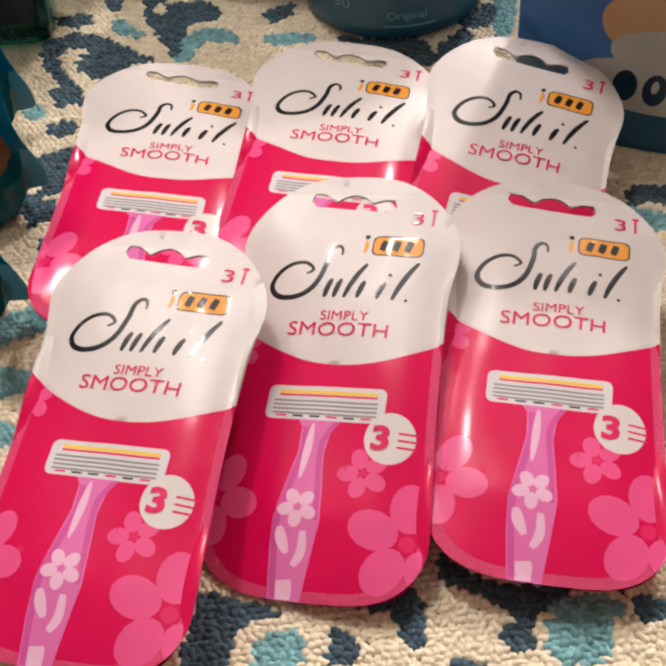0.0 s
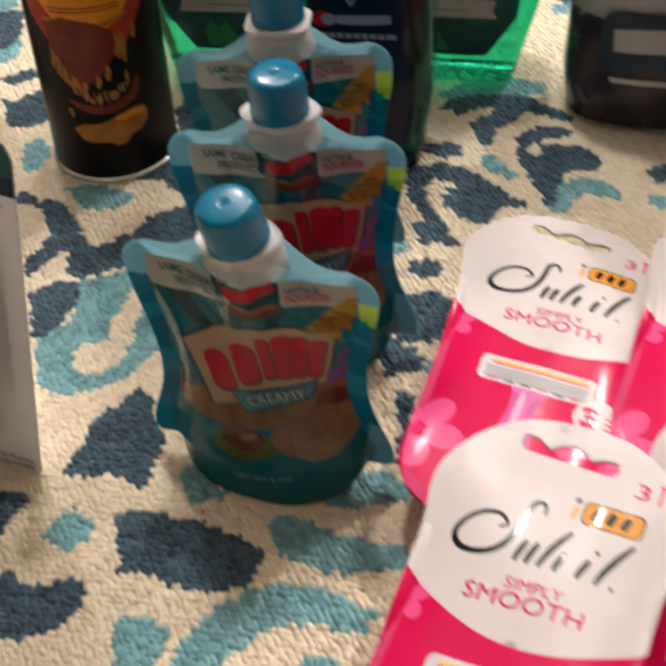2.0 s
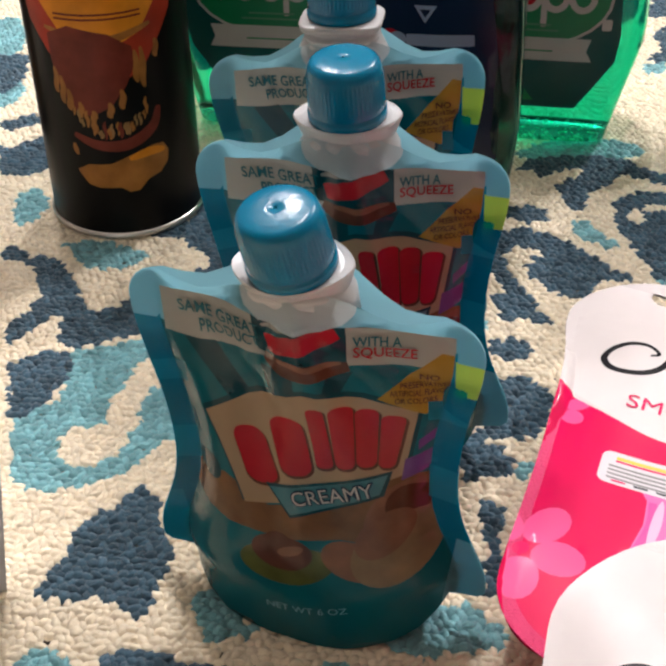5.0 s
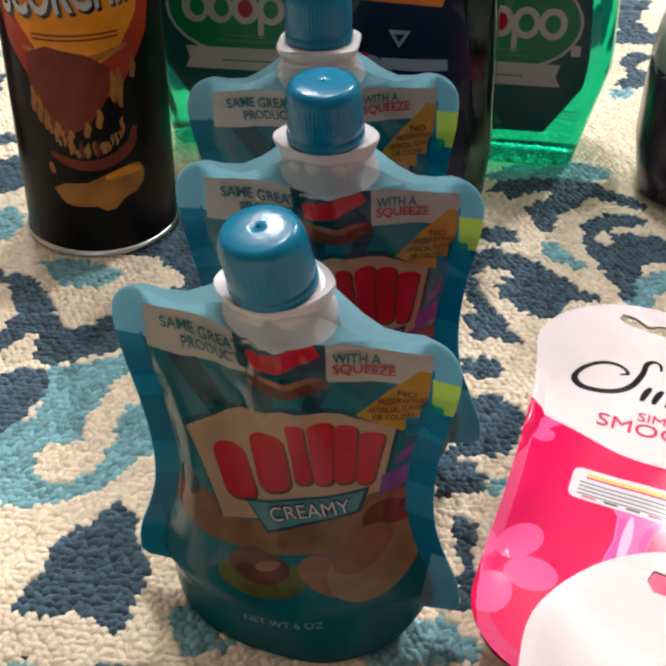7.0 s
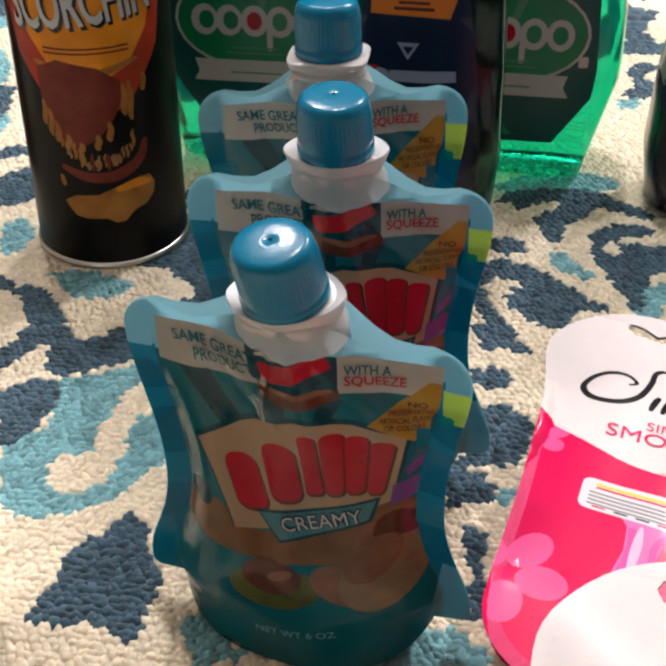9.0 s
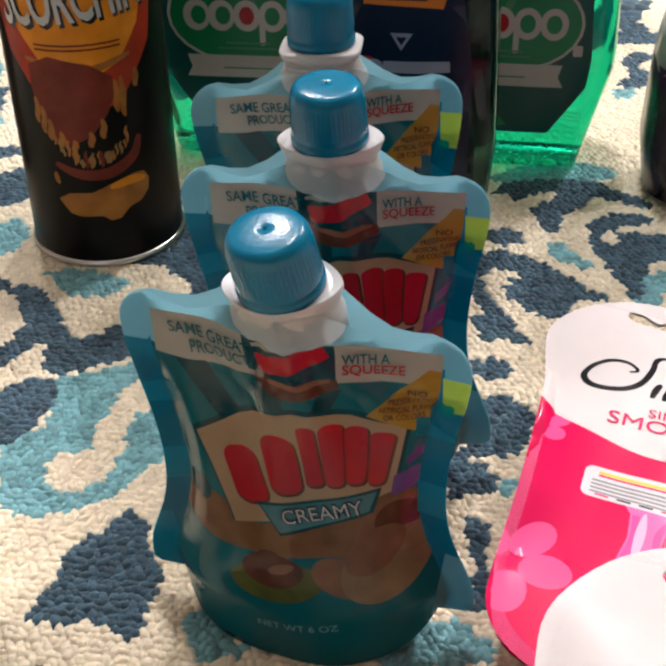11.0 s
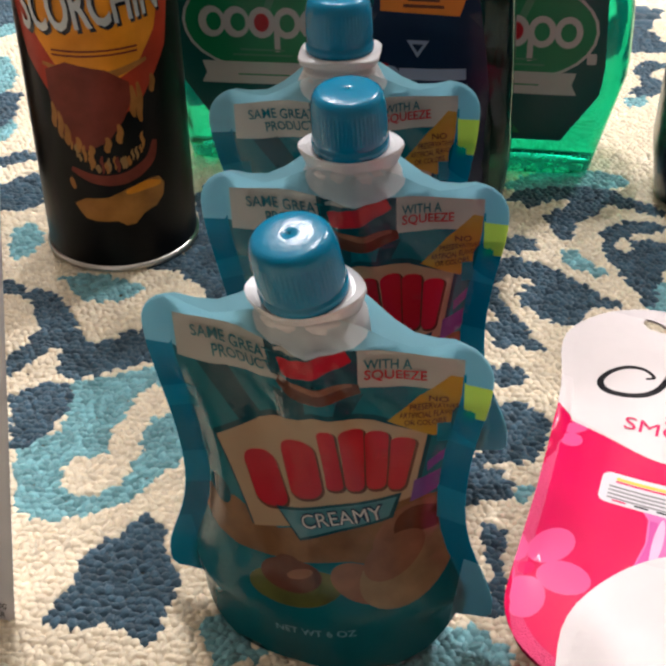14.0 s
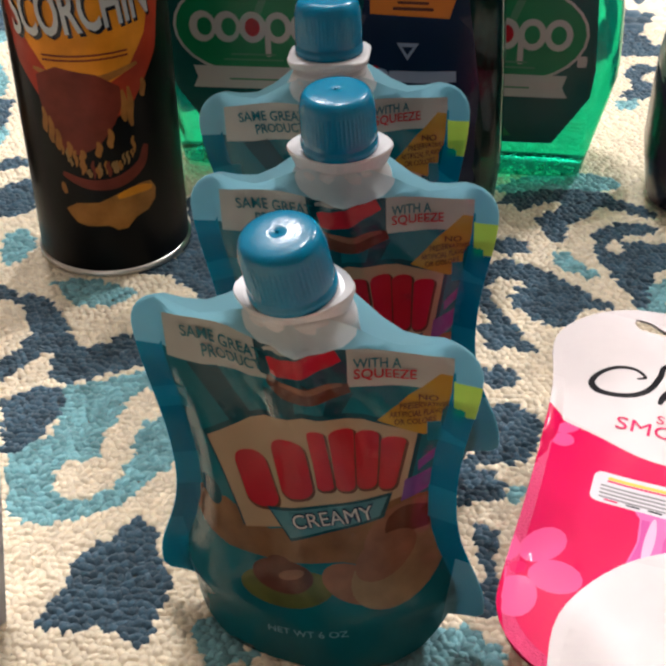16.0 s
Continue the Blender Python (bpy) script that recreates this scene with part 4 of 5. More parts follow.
    rib = lambda a, z: 0.010 * (math.cos(54 * a) if 0.1492 < z < 0.159 else 0)  # noqa: E731
    prof = [(0.0119, 0.1425), (0.0123, 0.1431), (0.0123, 0.1458), (0.0117, 0.1463), (0.0121, 0.1472), (0.0119, 0.1490), (0.0119, 0.1494), (0.0117, 0.1586), (0.0116, 0.1592), (0.0112, 0.1614), (0.0106, 0.1627), (0.0097, 0.1635), (0.0088, 0.1638), (0.0060, 0.16402), (0.0030, 0.16418), (0.0007, 0.16422), (0.0005, 0.1640), (0.0004, 0.1636)]
    v, f = lathe(prof, 216, rib)
    mesh_object("cap", [bend @ Vector((x, y, z + lift)) for x, y, z in v], f, CAP_BLUE, pouch, label="turquoise ribbed screw cap")
    return pouch


squeeze_pouch(pose(0.0733, 0.3105, 0, 2.0, -1.0, -8.2), "teal peanut butter squeeze pouch, sagging sideways, with turquoise cap", 0.056, 0.0, 10, -6)
squeeze_pouch(pose(0.0779, 0.3870, 0, -1.6, -1.6, 0.4), "teal peanut butter squeeze pouch with turquoise cap, standing on rug", 0.04, 0.0015, 6, -1)
squeeze_pouch(pose(0.0672, 0.4570, 0, -3.0, -2.0, 0.0), "teal peanut butter squeeze pouch with raised spout, before mouthwash bottles", -0.045, 0.0035, skirt=False)


# ---- chip cans ----
def chip_can(m, label):
    can = empty("chip_can", m, label, "chip can", "chip cans")
    r, tall = 0.0378, 0.262
    v, f = lathe([(r - 0.002, 0.0010), (r - 0.0005, 0.0002), (r + 0.0010, 0.0006), (r + 0.0012, 0.0022), (r + 0.0004, 0.0034), (r - 0.001, 0.0036)], 64)
    mesh_object("bottom_rim", v, f, TIN, can, label="bare tin bottom rim")
    v, f = lathe([(r, tall), (r + 0.0014, tall), (r + 0.0016, tall + 0.008), (r + 0.0004, tall + 0.009), (r - 0.004, tall + 0.0075)], 64)
    mesh_object("lid", v, f, NECK, can, label="milky plastic lid")
    # sleeve: u runs round the can, 0 at its front
    half = math.pi * r
    outline = [(-half, 0.003), (half, 0.003), (half, tall), (-half, tall)]
    regions = [([(-0.052, 0.30), (-0.046, 0.150), (-0.036, 0.110), (-0.018, 0.086), (0.000, 0.080), (0.018, 0.088), (0.036, 0.112), (0.046, 0.155), (0.050, 0.30)], 2)]
    regions += [([(-0.040, 0.30), (-0.036, 0.150), (-0.030, 0.125), (-0.018, 0.108), (0.000, 0.098), (0.018, 0.106), (0.030, 0.122), (0.038, 0.150), (0.042, 0.30)], 1)]
    regions += [([(-0.060, 0.30), (-0.034, 0.30), (-0.028, 0.215), (-0.010, 0.235), (0.010, 0.262), (-0.030, 0.190), (-0.044, 0.180)], 2)]
    regions += [(brush([(-0.026, 0.109), (0.000, 0.104), (0.024, 0.109)], 0.004, 0.4), 5)] + [(rounded(-0.020, 0.1135 + 0.0022 * q, 0.020, 0.1145 + 0.0022 * q, 0.0004), 3) for q in range(2)]
    # open mouth: tongue, molten drips, teeth on the lip, a chip below
    regions += [([(-0.025, 0.106), (-0.014, 0.111), (0.004, 0.107), (0.014, 0.100), (0.015, 0.092), (0.010, 0.082), (0.002, 0.072), (-0.008, 0.067), (-0.017, 0.070), (-0.022, 0.080), (-0.025, 0.094)], 3)]
    drips = ((-0.024, 0.090, 0.013), (-0.021, 0.086, 0.014), (-0.018, 0.080, 0.011), (-0.013, 0.074, 0.008), (-0.007, 0.070, 0.006), (0.001, 0.074, 0.008), (0.007, 0.080, 0.010), (0.015, 0.098, 0.016), (0.018, 0.099, 0.020), (0.0255, 0.101, 0.009))
    for x, y, drop in drips:
        regions.append((brush([(x, y), (x + 0.0006, y - 0.4 * drop), (x - 0.0003, y - 0.75 * drop), (x + 0.0003, y - drop)], 0.0032, 0.3), 5))
    regions += [(brush([(-0.018, 0.0570), (-0.006, 0.0520), (0.008, 0.0520), (0.020, 0.0585), (0.024, 0.068)], 0.0058, 0.4), 3)]
    flame = random.Random(8)
    for k in range(20):
        x = -0.018 + 0.0019 * k + flame.uniform(-0.0006, 0.0006)
        y, drop = 0.0555 + 34.0 * (x - 0.001) ** 2 + flame.uniform(-0.0015, 0.0015), flame.uniform(0.004, 0.0105)
        regions.append((brush([(x, y), (x + 0.0004, y + 0.4 * drop), (x - 0.0003, y + 0.7 * drop), (x + 0.0004, y + drop)], flame.uniform(0.0012, 0.0024), 0.3), flame.choice((5, 5, 7, 7, 3))))
    regions += [(brush([(-0.0190, 0.052), (-0.0186, 0.049), (-0.0178, 0.046)], 0.0028, 0.4), 5)]
    chip = [(-0.016, 0.038), (-0.010, 0.0415), (0.001, 0.0420), (0.012, 0.0465), (0.022, 0.0490), (0.0275, 0.0485), (0.0300, 0.0440), (0.0290, 0.0380), (0.0245, 0.0335), (0.0180, 0.0315), (0.0130, 0.0265), (0.0085, 0.0262), (0.0045, 0.0290), (-0.006, 0.0290), (-0.011, 0.0305), (-0.0140, 0.0345)]
    regions += [([(x - 0.003, y) for x, y in chip], 5), (brush([(0.007, 0.0440), (0.017, 0.0460), (0.025, 0.0450)], 0.0045, 0.4), 1)]
    regions += [([(-0.078, 0.30), (-0.056, 0.30), (-0.054, 0.105), (-0.076, 0.095)], 4)]
    # maker's roundel and word mark as plain shapes
    regions += [(ellipse(0.000, 0.206, 0.026, 0.020), 4), (brush([(-0.022, 0.198), (-0.010, 0.192), (0.0, 0.203), (0.010, 0.192), (0.022, 0.203)], 0.015, 0.2), 0)]
    word = brush([(-0.021, 0.160), (0.000, 0.168), (0.022, 0.174)], 0.021, 0.8)
    regions += [(word, 0), (brush([(-0.019, 0.160), (0.000, 0.168), (0.020, 0.174)], 0.014, 0.8), 6)]
    regions += [(brush([(x, 0.158 + 0.35 * x + 0.006), (x + 0.001, 0.168 + 0.35 * x), (x + 0.002, 0.176 + 0.35 * x)], 0.0015, 0.8), 0) for x in (-0.013, -0.007, -0.001, 0.005, 0.011, 0.017)]
    v, f, idx = sheet(outline, regions, (), 0.006)
    wrap = lambda u, w, d=0.0: ((r + d) * math.sin(u / r), -(r + d) * math.cos(u / r), w)  # noqa: E731
    mesh_object("sleeve", [wrap(x, y) for x, y in v], f, [CAN_BLACK, CAN_ORANGE, CAN_RED, CAN_TONGUE, LABEL_WHITE, CAN_CHIP, MUSTARD, CAN_TOOTH], can, idx)
    lettering("SCORCHIN'", 0.001, 0.128, 0.030, INK, can, lambda u, w: wrap(u + 0.0012, w - 0.0014, 0.0004), 0.070, 6, bold=0.035)
    lettering("SCORCHIN'", 0.001, 0.128, 0.030, LABEL_WHITE, can, lambda u, w: wrap(u, w, 0.0008), 0.070, 6, bold=0.02)
    lettering("CHEDDAR", 0.000, 0.1195, 0.006, CAN_ORANGE, can, lambda u, w: wrap(u, w, 0.0005), 0.026)
    return can


chip_can(pose(-0.0620, 0.5580, 0, 0, 0, 12), "black and orange cardboard chip can with flame print")
chip_can(pose(-0.1890, 0.5950, 0, 0, 0, 38), "black and orange chip can beside another can")


# ---- mouthwash bottles ----
GREEN_FORM = ((0.000, 0.043, 0.022, 6, 0), (0.002, 0.047, 0.025, 6, 0), (0.008, 0.048, 0.026, 6, 0), (0.052, 0.0605, 0.031, 6, 0), (0.062, 0.0610, 0.0315, 6, 0), (0.090, 0.0600, 0.031, 6, 0), (0.160, 0.049, 0.028, 6, 0), (0.190, 0.040, 0.026, 4, 0), (0.208, 0.026, 0.022, 3, 0), (0.214, 0.019, 0.019, 2, 0), (0.222, 0.0185, 0.0185, 2, 0))
GREEN_FORM = tuple((z + (0.0075 if z > 0.01 else 0.0), w, d, e, x) for z, w, d, e, x in GREEN_FORM)
DARK_FORM = ((0.000, 0.030, 0.018, 5, 0), (0.002, 0.034, 0.022, 5, 0), (0.020, 0.037, 0.026, 5, 0), (0.060, 0.0405, 0.028, 7, 0), (0.100, 0.0395, 0.027, 7, 0), (0.138, 0.0375, 0.024, 7, 0), (0.154, 0.0340, 0.022, 5, 0), (0.160, 0.0250, 0.020, 3, 0), (0.165, 0.021, 0.021, 2, 0))
GREEN_LOOP = ((-0.026, 0.016), (0.028, 0.016), (0.046, 0.044), (0.0475, 0.060), (0.045, 0.105), (0.037, 0.160), (0.034, 0.172), (-0.034, 0.172), (-0.037, 0.160), (-0.045, 0.105), (-0.0475, 0.060), (-0.044, 0.044))
GREEN_LOOP = tuple((x, y + 0.0075) for x, y in GREEN_LOOP)
DARK_LOOP = ((-0.026, 0.020), (0.026, 0.020), (0.031, 0.050), (0.031, 0.080), (0.027, 0.110), (0.022, 0.141), (-0.023, 0.141), (-0.028, 0.110), (-0.032, 0.080), (-0.032, 0.050))


def mouthwash(m, label, liquid, cap_mat, label_regions, label_mats, sec, loop, cap_r, tall=0.044):
    bottle = empty("mouthwash_bottle", m, label, "bottle", "mouthwash bottles")
    v, f = loft(sec, 56)
    mesh_object("bottle_body", v, f, liquid, bottle, label="clear plastic body full of mouthwash")
    top = sec[-1][0] - 0.006
    v, f = lathe([(cap_r - 0.002, top), (cap_r, top + 0.002), (cap_r, top + 0.010), (cap_r - 0.0012, top + 0.0105), (cap_r - 0.0012, top + tall - 0.004), (cap_r - 0.003, top + tall - 0.001), (0.010, top + tall)], 60, lambda a, z: 0.010 * math.cos(30 * a))
    mesh_object("cap", v, f, cap_mat, bottle)

    def at(z, k):
        for lo, hi in zip(sec, sec[1:]):
            if lo[0] <= z <= hi[0]:
                return lo[k] + (hi[k] - lo[k]) * (z - lo[0]) / (hi[0] - lo[0])
        return 0.02

    def place(u, w, d=0.0008):
        e = min(0.98, abs(u) / at(w, 1))
        return (u, -at(w, 2) * (1 - e ** 5) ** 0.2 - d, w)

    v, f, idx = sheet(list(loop), label_regions, (), 0.007)
    mesh_object("front_label", [place(x, y) for x, y in v], f, label_mats, bottle, idx)
    return bottle


mint = [([(-0.06, 0.0), (0.06, 0.0), (0.06, 0.135), (0.03, 0.120), (0.0, 0.112), (-0.03, 0.128), (-0.06, 0.118)], 6), ([(-0.05, 0.122), (-0.01, 0.118), (0.02, 0.124), (0.05, 0.140), (0.05, 0.128), (0.02, 0.112), (-0.05, 0.100)], 2), (ellipse(0, 0.079, 0.0425, 0.0275, 0), 3), (ellipse(0, 0.079, 0.041, 0.026, 0), 1), ([(-0.002, 0.079), (0.002, 0.079), (0.012, 0.104), (0.008, 0.105)], 2)]
mint += [(ellipse(x, 0.079, 0.0072, 0.0085), 4) for x in (-0.0265, -0.0135, 0.0, 0.0135, 0.0270)] + [(ellipse(x, 0.079, 0.0040, 0.0050), 1 if x else 5) for x in (-0.0255, -0.0125, 0.0, 0.0135, 0.0270)]
mint += [(rounded(0.0065, 0.063, 0.0095, 0.080, 0.001), 4), (rounded(-0.012, 0.0635, 0.012, 0.0645, 0.0004), 2), (rounded(-0.016, 0.0605, 0.016, 0.0615, 0.0004), 2), ([(-0.033, 0.057), (0.033, 0.057), (0.031, 0.050), (0.034, 0.044), (-0.034, 0.044), (-0.031, 0.050)], 4), (rounded(-0.014, 0.049, 0.014, 0.050, 0.0004), 2), (rounded(0.0375, 0.062, 0.0425, 0.068, 0.001), 4)]
mint += [(brush([(-0.028, 0.150), (0.0, 0.150), (0.030, 0.151)], 0.010, 0.9), 0), (ellipse(-0.022, 0.150, 0.006, 0.006), 5), (brush([(-0.014, 0.150), (0.006, 0.150), (0.026, 0.151)], 0.005, 0.8), 2)]
mint += [([(-0.02, 0.030), (-0.014, 0.040), (-0.010, 0.032), (-0.004, 0.038), (0.000, 0.028), (0.006, 0.020), (-0.016, 0.018)], 1)]
mint = [([(x, y + 0.0075) for x, y in loop], k) for loop, k in mint]
mint_mats = [LABEL_NAVY, LABEL_GREEN, LABEL_LIGHT, LABEL_WHITE, LABEL_WHITE, RED, LABEL_FOREST]
mouthwash(pose(0.0025, 0.6640, 0, 0, 0, 0), "bottle of green mint mouthwash with navy label", GREEN_LIQUID, CAP_NAVY, mint, mint_mats, GREEN_FORM, GREEN_LOOP, 0.0225)
mouthwash(pose(0.1355, 0.6640, 0, 0, 0, -2), "bottle of green mint mouthwash with navy label", GREEN_LIQUID, CAP_NAVY, mint, mint_mats, GREEN_FORM, GREEN_LOOP, 0.0225)
dark = [([(-0.021, 0.1405), (0.017, 0.1405), (0.014, 0.1305), (-0.021, 0.1315)], 1), (rounded(-0.011, 0.1335, 0.007, 0.1350, 0.0006), 4), (rounded(-0.009, 0.1363, 0.005, 0.1376, 0.0006), 4), ([(-0.009, 0.1190), (0.001, 0.1190), (-0.004, 0.1110)], 2), ([(-0.0065, 0.1172), (-0.0015, 0.1172), (-0.004, 0.1135)], 0)]
dark += [(ellipse(-0.0195, 0.1035, 0.0050, 0.0046), 3), (ellipse(-0.016, 0.1035, 0.0040, 0.0034), 2), (brush([(-0.012, 0.1035), (0.003, 0.1035), (0.018, 0.1045)], 0.0055, 0.9), 2), (rounded(-0.026, 0.0925, 0.021, 0.0955, 0.001), 2)]
dark += [(rounded(-0.026 + 0.0045 * k, 0.0925, -0.025 + 0.0045 * k, 0.0955, 0.0003), 0) for k in range(1, 10)]
mouthwash(pose(0.0935, 0.5650, 0, 0, 0, -2), "dark mouthwash bottle with royal blue cap and navy label", DARK_LIQUID, CAP_NAVY, dark, [LABEL_DEEP, ORANGE_LABEL, LABEL_GREY, RED, BROWN], DARK_FORM, DARK_LOOP, 0.0245, 0.072)


# ---- dark jar-shaped bottle, tub, bag, blister card ----
def dark_bottle():
    b = empty("softener_bottle", pose(0.2745, 0.6240, 0, 0, 0, -4), "dark aubergine plastic bottle with an off-white shoulder band", "bottle")
    v, f = loft([(0.0, 0.054, 0.030, 3, 0), (0.004, 0.060, 0.036, 3, 0), (0.030, 0.064, 0.039, 3, 0), (0.060, 0.063, 0.0385, 3, 0), (0.075, 0.062, 0.038, 3, 0)], 48)
    mesh_object("bottle_body", v, f, AUBERGINE, b)
    v, f = loft([(0.075, 0.0622, 0.0382, 3, 0), (0.090, 0.060, 0.037, 3, 0), (0.112, 0.055, 0.034, 3, 0), (0.122, 0.051, 0.0325, 3, 0)], 48)
    mesh_object("shoulder_band", [(x, y, z + (0.004 * math.sin(14 * math.atan2(y, x)) if k < 48 else 0)) for k, (x, y, z) in enumerate(v)], f, LABEL_WHITE, b, label="off-white band below the shoulder")
    v, f = loft([(0.122, 0.051, 0.0325, 3, 0), (0.150, 0.040, 0.029, 2.6, 0), (0.168, 0.026, 0.024, 2.2, 0), (0.175, 0.022, 0.022, 2, 0), (0.20, 0.021, 0.021, 2, 0), (0.204, 0.018, 0.018, 2, 0)], 48)
    mesh_object("shoulder", v, f, AUBERGINE, b)
    place = lambda u, w: (u, -0.039 * (1 - min(0.98, abs(u) / 0.064) ** 3) ** (1 / 3) - 0.0008, w)  # noqa: E731
    v, f, idx = sheet(rounded(-0.044, 0.046, 0.044, 0.082, 0.010), [(brush([(-0.036, 0.064), (0.0, 0.066), (0.036, 0.066)], 0.016, 0.9), 1)], (), 0.006)
    mesh_object("front_label", [place(x, y) for x, y in v], f, [LABEL_NAVY, LABEL_WHITE], b, idx)
    v, f, idx = sheet(rounded(-0.036, 0.036, 0.036, 0.0395, 0.001), (), (), 0.006)
    mesh_object("text_bar", [place(x, y) for x, y in v], f, SILVER, b)


dark_bottle()


def wipes_tub():
    tub = empty("wipes_tub", pose(0.3480, 0.5640, 0, 0, 0, 6), "round blue plastic tub of cleaning wipes", "tub")
    r = 0.059
    v, f = lathe([(r - 0.004, 0.0), (r - 0.001, 0.002), (r, 0.006), (r, 0.150), (r - 0.002, 0.153)], 72)
    mesh_object("tub_body", v, f, BLUE_TUB, tub)
    v, f = lathe([(r + 0.001, 0.1535), (r + 0.002, 0.155), (r + 0.002, 0.172), (r - 0.004, 0.178), (r - 0.03, 0.180)], 72)
    mesh_object("lid", v, f, CAP_NAVY, tub)
    wrap = lambda u, w, d=0.0008: ((r + d) * math.sin(u / r), -(r + d) * math.cos(u / r), w)  # noqa: E731
    regions = [(rounded(-0.042, 0.033, -0.004, 0.044, 0.002), 1), (rounded(-0.004, 0.030, 0.040, 0.041, 0.002), 2), (ellipse(0.012, 0.098, 0.044, 0.040), 3)]
    v, f, idx = sheet([(-0.085, 0.010), (0.085, 0.010), (0.085, 0.140), (-0.085, 0.140)], regions, (), 0.008)
    mesh_object("wrap_label", [wrap(x, y) for x, y in v], f, [BLUE_TUB, LABEL_NAVY, LIME, LABEL_GREEN], tub, idx)
    on = lambda u, w: wrap(u, w, 0.0014)  # noqa: E731
    lettering("SuperFresh", -0.003, 0.047, 0.014, TEAL_PALE, tub, on, 0.072)
    lettering("Original", -0.006, 0.017, 0.008, TEAL_PALE, tub, on, 0.024)
    lettering("30", -0.047, 0.022, 0.010, TEAL_PALE, tub, on, 0.011)
    v, f, idx = sheet(rounded(-0.020, 0.0115, 0.012, 0.0128, 0.0005), (), (), 0.01)
    mesh_object("text_bar", [wrap(x, y, 0.0014) for x, y in v], f, TEAL_PALE, tub)


wipes_tub()


def softener_bag():
    bag = empty("softener_bag", pose(0.4830, 0.4120, 0, 0, 0, -18), "blue plastic bag of laundry scent beads, standing", "bag")
    w, h = 0.085, 0.24
    loop = rounded(-w, 0.0, w, h, 0.015)
    def bulge(u, v):
        e = abs(u) / w
        return 0.004 + 0.034 * max(0, 1 - e ** 2.2) * math.exp(-(v / 0.17) ** 2) + 0.0012 * math.sin(70 * u + 40 * v)
    regions = [([(-0.1, -0.01), (0.1, -0.01), (0.1, 0.030), (0.03, 0.022), (-0.03, 0.030), (-0.1, 0.050)], 1)]
    regions += [(ellipse(0.010, 0.105, 0.046, 0.044), 2), (ellipse(-0.020, 0.078, 0.020, 0.017), 2), (ellipse(-0.004, 0.062, 0.030, 0.014), 3)]
    regions += [(brush([(-0.046, 0.038), (-0.02, 0.042), (0.02, 0.042), (0.052, 0.042)], 0.034, 0.6), 3)] + [(ellipse(x, 0.041, 0.0066, 0.0100, -8, 16), 4) for x in (-0.024, -0.008, 0.008, 0.024)] + [(ellipse(x, 0.043, 0.0020, 0.0040, -8, 12), 3) for x in (-0.008, 0.008, 0.024)]
    v, f, idx = sheet(loop, regions, (), 0.006)
    mesh_object("front_film", [(x, -bulge(x, y), y) for x, y in v], f, [BLUE_BAG, BAG_PALE, FUR, LABEL_WHITE, LABEL_NAVY], bag, idx)
    v, f, idx = sheet(loop, (), (), 0.010)
    mesh_object("back_film", [(x, bulge(x, y), y) for x, y in v], [t[::-1] for t in f], [BLUE_BAG], bag, idx)


softener_bag()


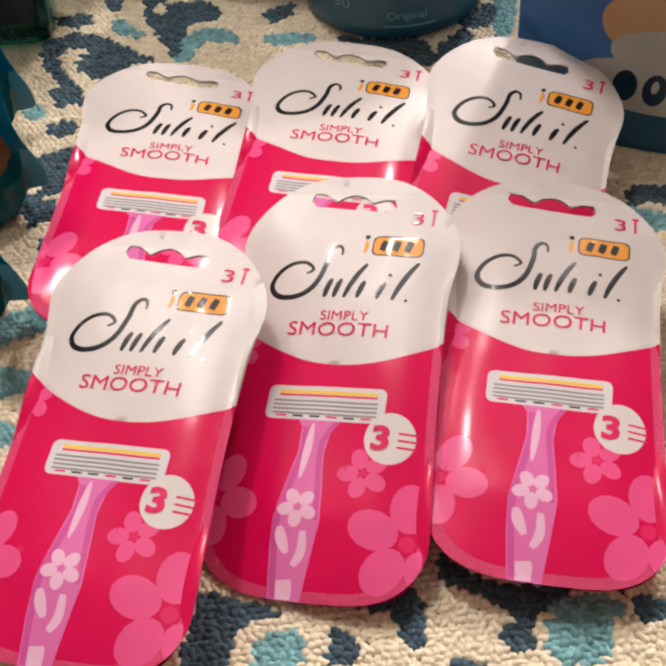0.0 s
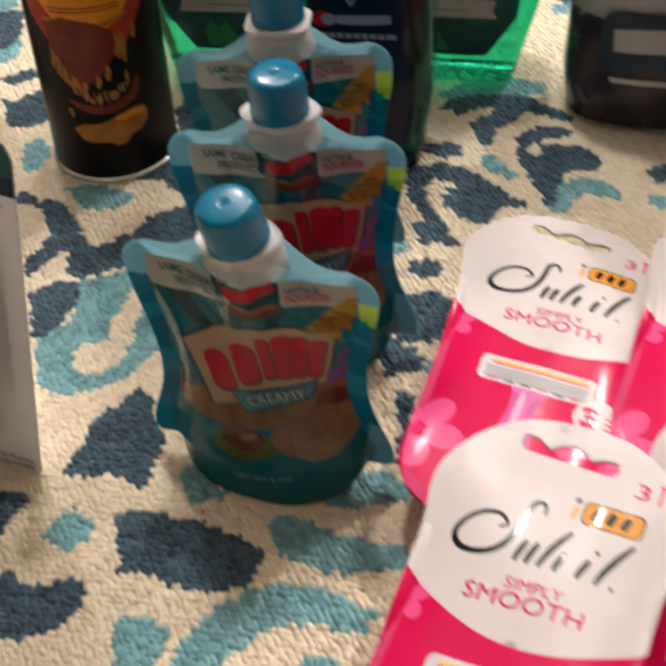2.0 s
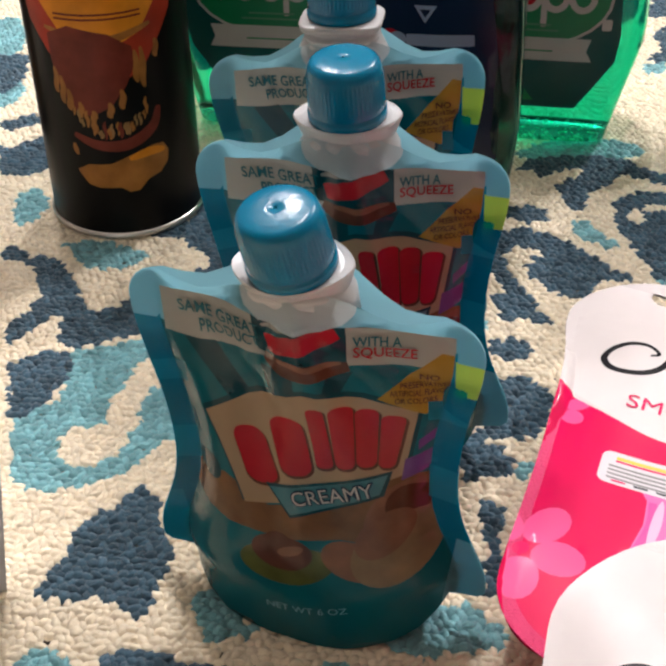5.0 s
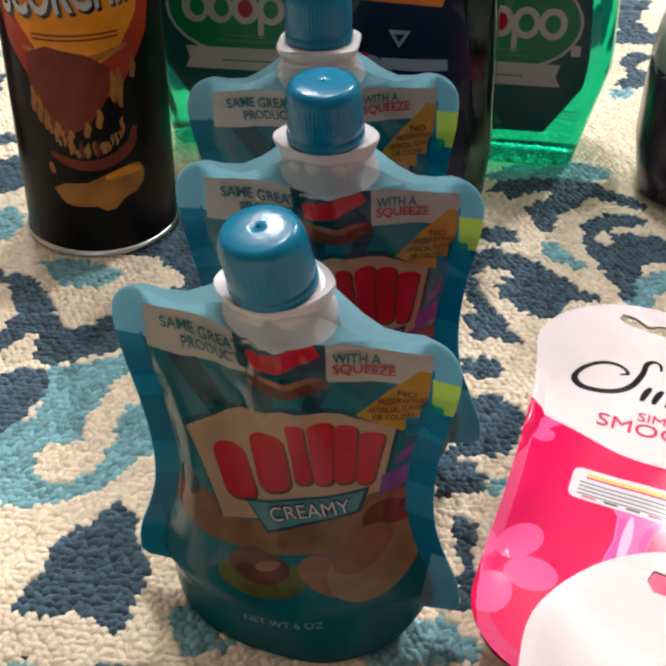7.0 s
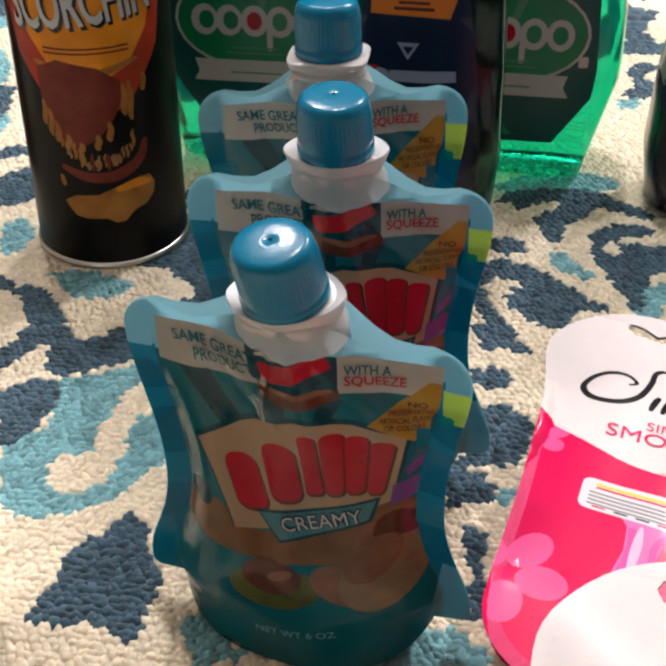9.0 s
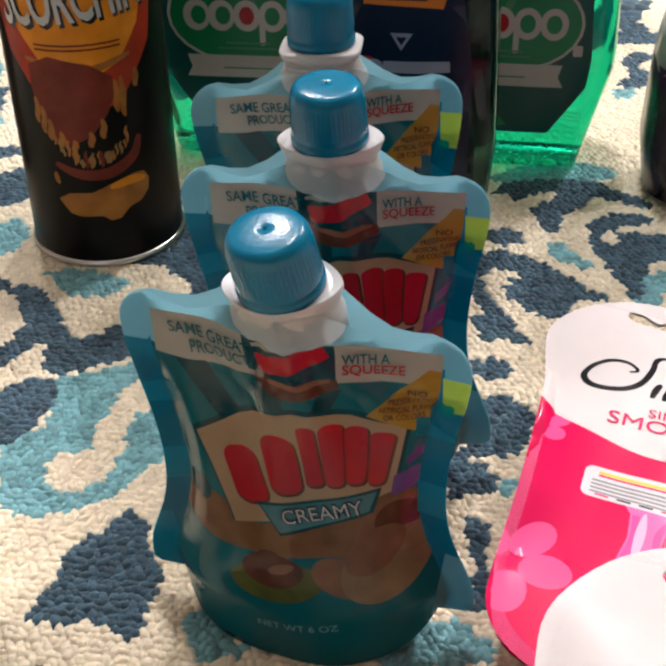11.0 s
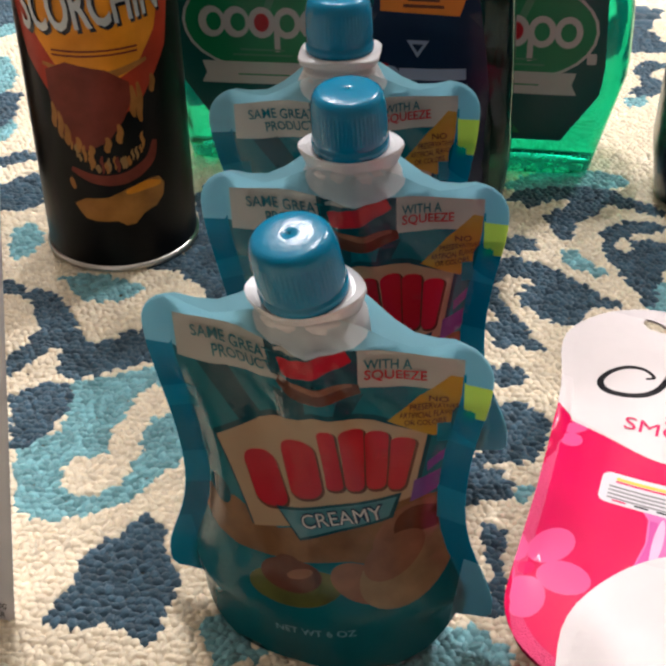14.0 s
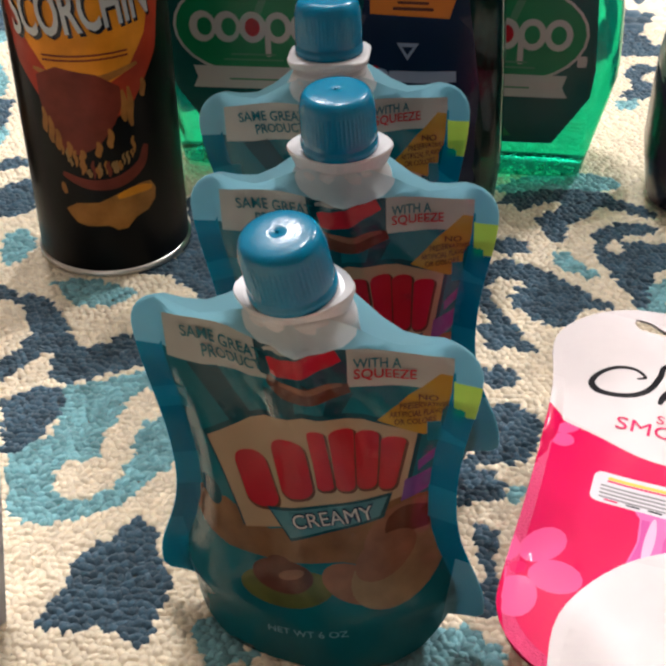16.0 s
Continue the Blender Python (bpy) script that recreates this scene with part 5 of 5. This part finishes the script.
def warmer_card():
    """A plug-in scented oil warmer on its blister card."""
    card = empty("oil_warmer_pack", pose(-0.0905, 0.3080, 0, -7, 4.5, -12), "grey blister card with a white plug-in oil warmer", "blister pack")
    w, h = 0.054, 0.190
    loop = [(-w, 0.0), (w, 0.0), (w, h - 0.016), (w - 0.003, h - 0.010), (w - 0.012, h - 0.005), (w - 0.03, h - 0.001), (0, h), (-w + 0.02, h - 0.003), (-w, h - 0.015)]
    regions = [([(-0.06, h - 0.024), (0.06, h - 0.024), (0.06, h + 0.01), (-0.06, h + 0.01)], 1), ([(-0.06, h - 0.033), (0.06, h - 0.033), (0.06, h - 0.024), (-0.06, h - 0.024)], 2)]
    regions += [([(w - 0.018, h - 0.006), (w - 0.023, h - 0.015), (w - 0.021, h - 0.020), (w - 0.014, h - 0.020), (w - 0.012, h - 0.015)], 3), (ellipse(w - 0.0175, h - 0.0155, 0.0032, 0.0036), 1), (rounded(w - 0.040, h - 0.017, w - 0.026, h - 0.0145, 0.0008), 5)]
    v, f, idx = sheet(loop, regions, (), 0.008)
    mesh_object("card_front", [(x, -0.0006, y) for x, y in v], f, [CARD_GREY, CARD_TEAL, LABEL_NAVY, TEAL_PALE, INK, LABEL_WHITE], card, idx)
    mesh_object("card_back", [(x, 0.0006, y) for x, y in v], [t[::-1] for t in f], [CARD_GREY], card)
    flat = lambda u, z: (u, -0.0010, z)  # noqa: E731
    lettering("Oil Warmer", w - 0.012, h - 0.0385, 0.0040, INK, card, flat, 0.013)
    lettering("1 ALTERNATING", w - 0.012, 0.0085, 0.0036, INK, card, flat, 0.019)
    lettering("SCENTED OIL WARMER", w - 0.018, 0.0045, 0.0036, INK, card, flat, 0.030)
    v, f = loft([(0.062, 0.024, 0.012, 3, 0), (0.064, 0.029, 0.016, 3, 0), (0.100, 0.033, 0.020, 3, 0), (0.125, 0.030, 0.018, 3, 0), (0.140, 0.018, 0.010, 2.5, 0), (0.143, 0.006, 0.004, 2, 0)], 40)
    warmer = mesh_object("warmer", [(x + 0.005, y - 0.021, z) for x, y, z in v], f, PLUG_WHITE, card)
    v, f = loft([(0.030, 0.012, 0.008, 3, 0), (0.033, 0.018, 0.012, 3, 0), (0.050, 0.022, 0.014, 3, 0), (0.0615, 0.024, 0.014, 3, 0)], 40)
    mesh_object("oil_bottle_socket", [(x + 0.005, y - 0.021, z) for x, y, z in v], f, SILVER, warmer, label="grey translucent socket")
    v, f, idx = sheet(rounded(-0.040, 0.016, 0.045, 0.150, 0.030, 8), (), (), 0.006)

    def dome(x, z):
        e = max(abs(x - 0.0025) / 0.0425, abs(z - 0.083) / 0.067)
        return -0.0012 - 0.044 * max(0.0, 1 - max(0.0, (e - 0.72) / 0.28) ** 2) ** 0.5
    mesh_object("blister", [(x, dome(x, z), z) for x, z in v], f, CLEAR, card, label="clear plastic blister")


warmer_card()


# ---- ceiling lamp out of sight ----
GLOW = bpy.data.materials.new("lit glass bulb")
GLOW.use_nodes = True
GLOW.node_tree.nodes["Principled BSDF"].inputs["Emission Color"].default_value = (1.0, 0.92, 0.82, 1)
GLOW.node_tree.nodes["Principled BSDF"].inputs["Emission Strength"].default_value = 30
for lamp_place in LAMPS:
    lamp = empty("ceiling_lamp", Matrix.Translation(lamp_place), "ceiling lamp with three warm bulbs", "lamp", "ceiling lamps")
    v, f = lathe([(0.06, 0.198), (0.055, 0.18), (0.015, 0.17), (0.015, 0.03), (0.07, 0.02), (0.07, 0.0), (0.01, -0.01)], 32)
    mesh_object("canopy", v, f, TIN, lamp)
    for k in range(3):
        bm = bmesh.new()
        bmesh.ops.create_uvsphere(bm, u_segments=16, v_segments=10, radius=0.026)
        bmesh.ops.translate(bm, vec=(0.06 * math.cos(k * 2.1), 0.06 * math.sin(k * 2.1), -0.10), verts=bm.verts)
        bulb = part("bulb", bm, GLOW, lamp)
        bulb.visible_shadow = False
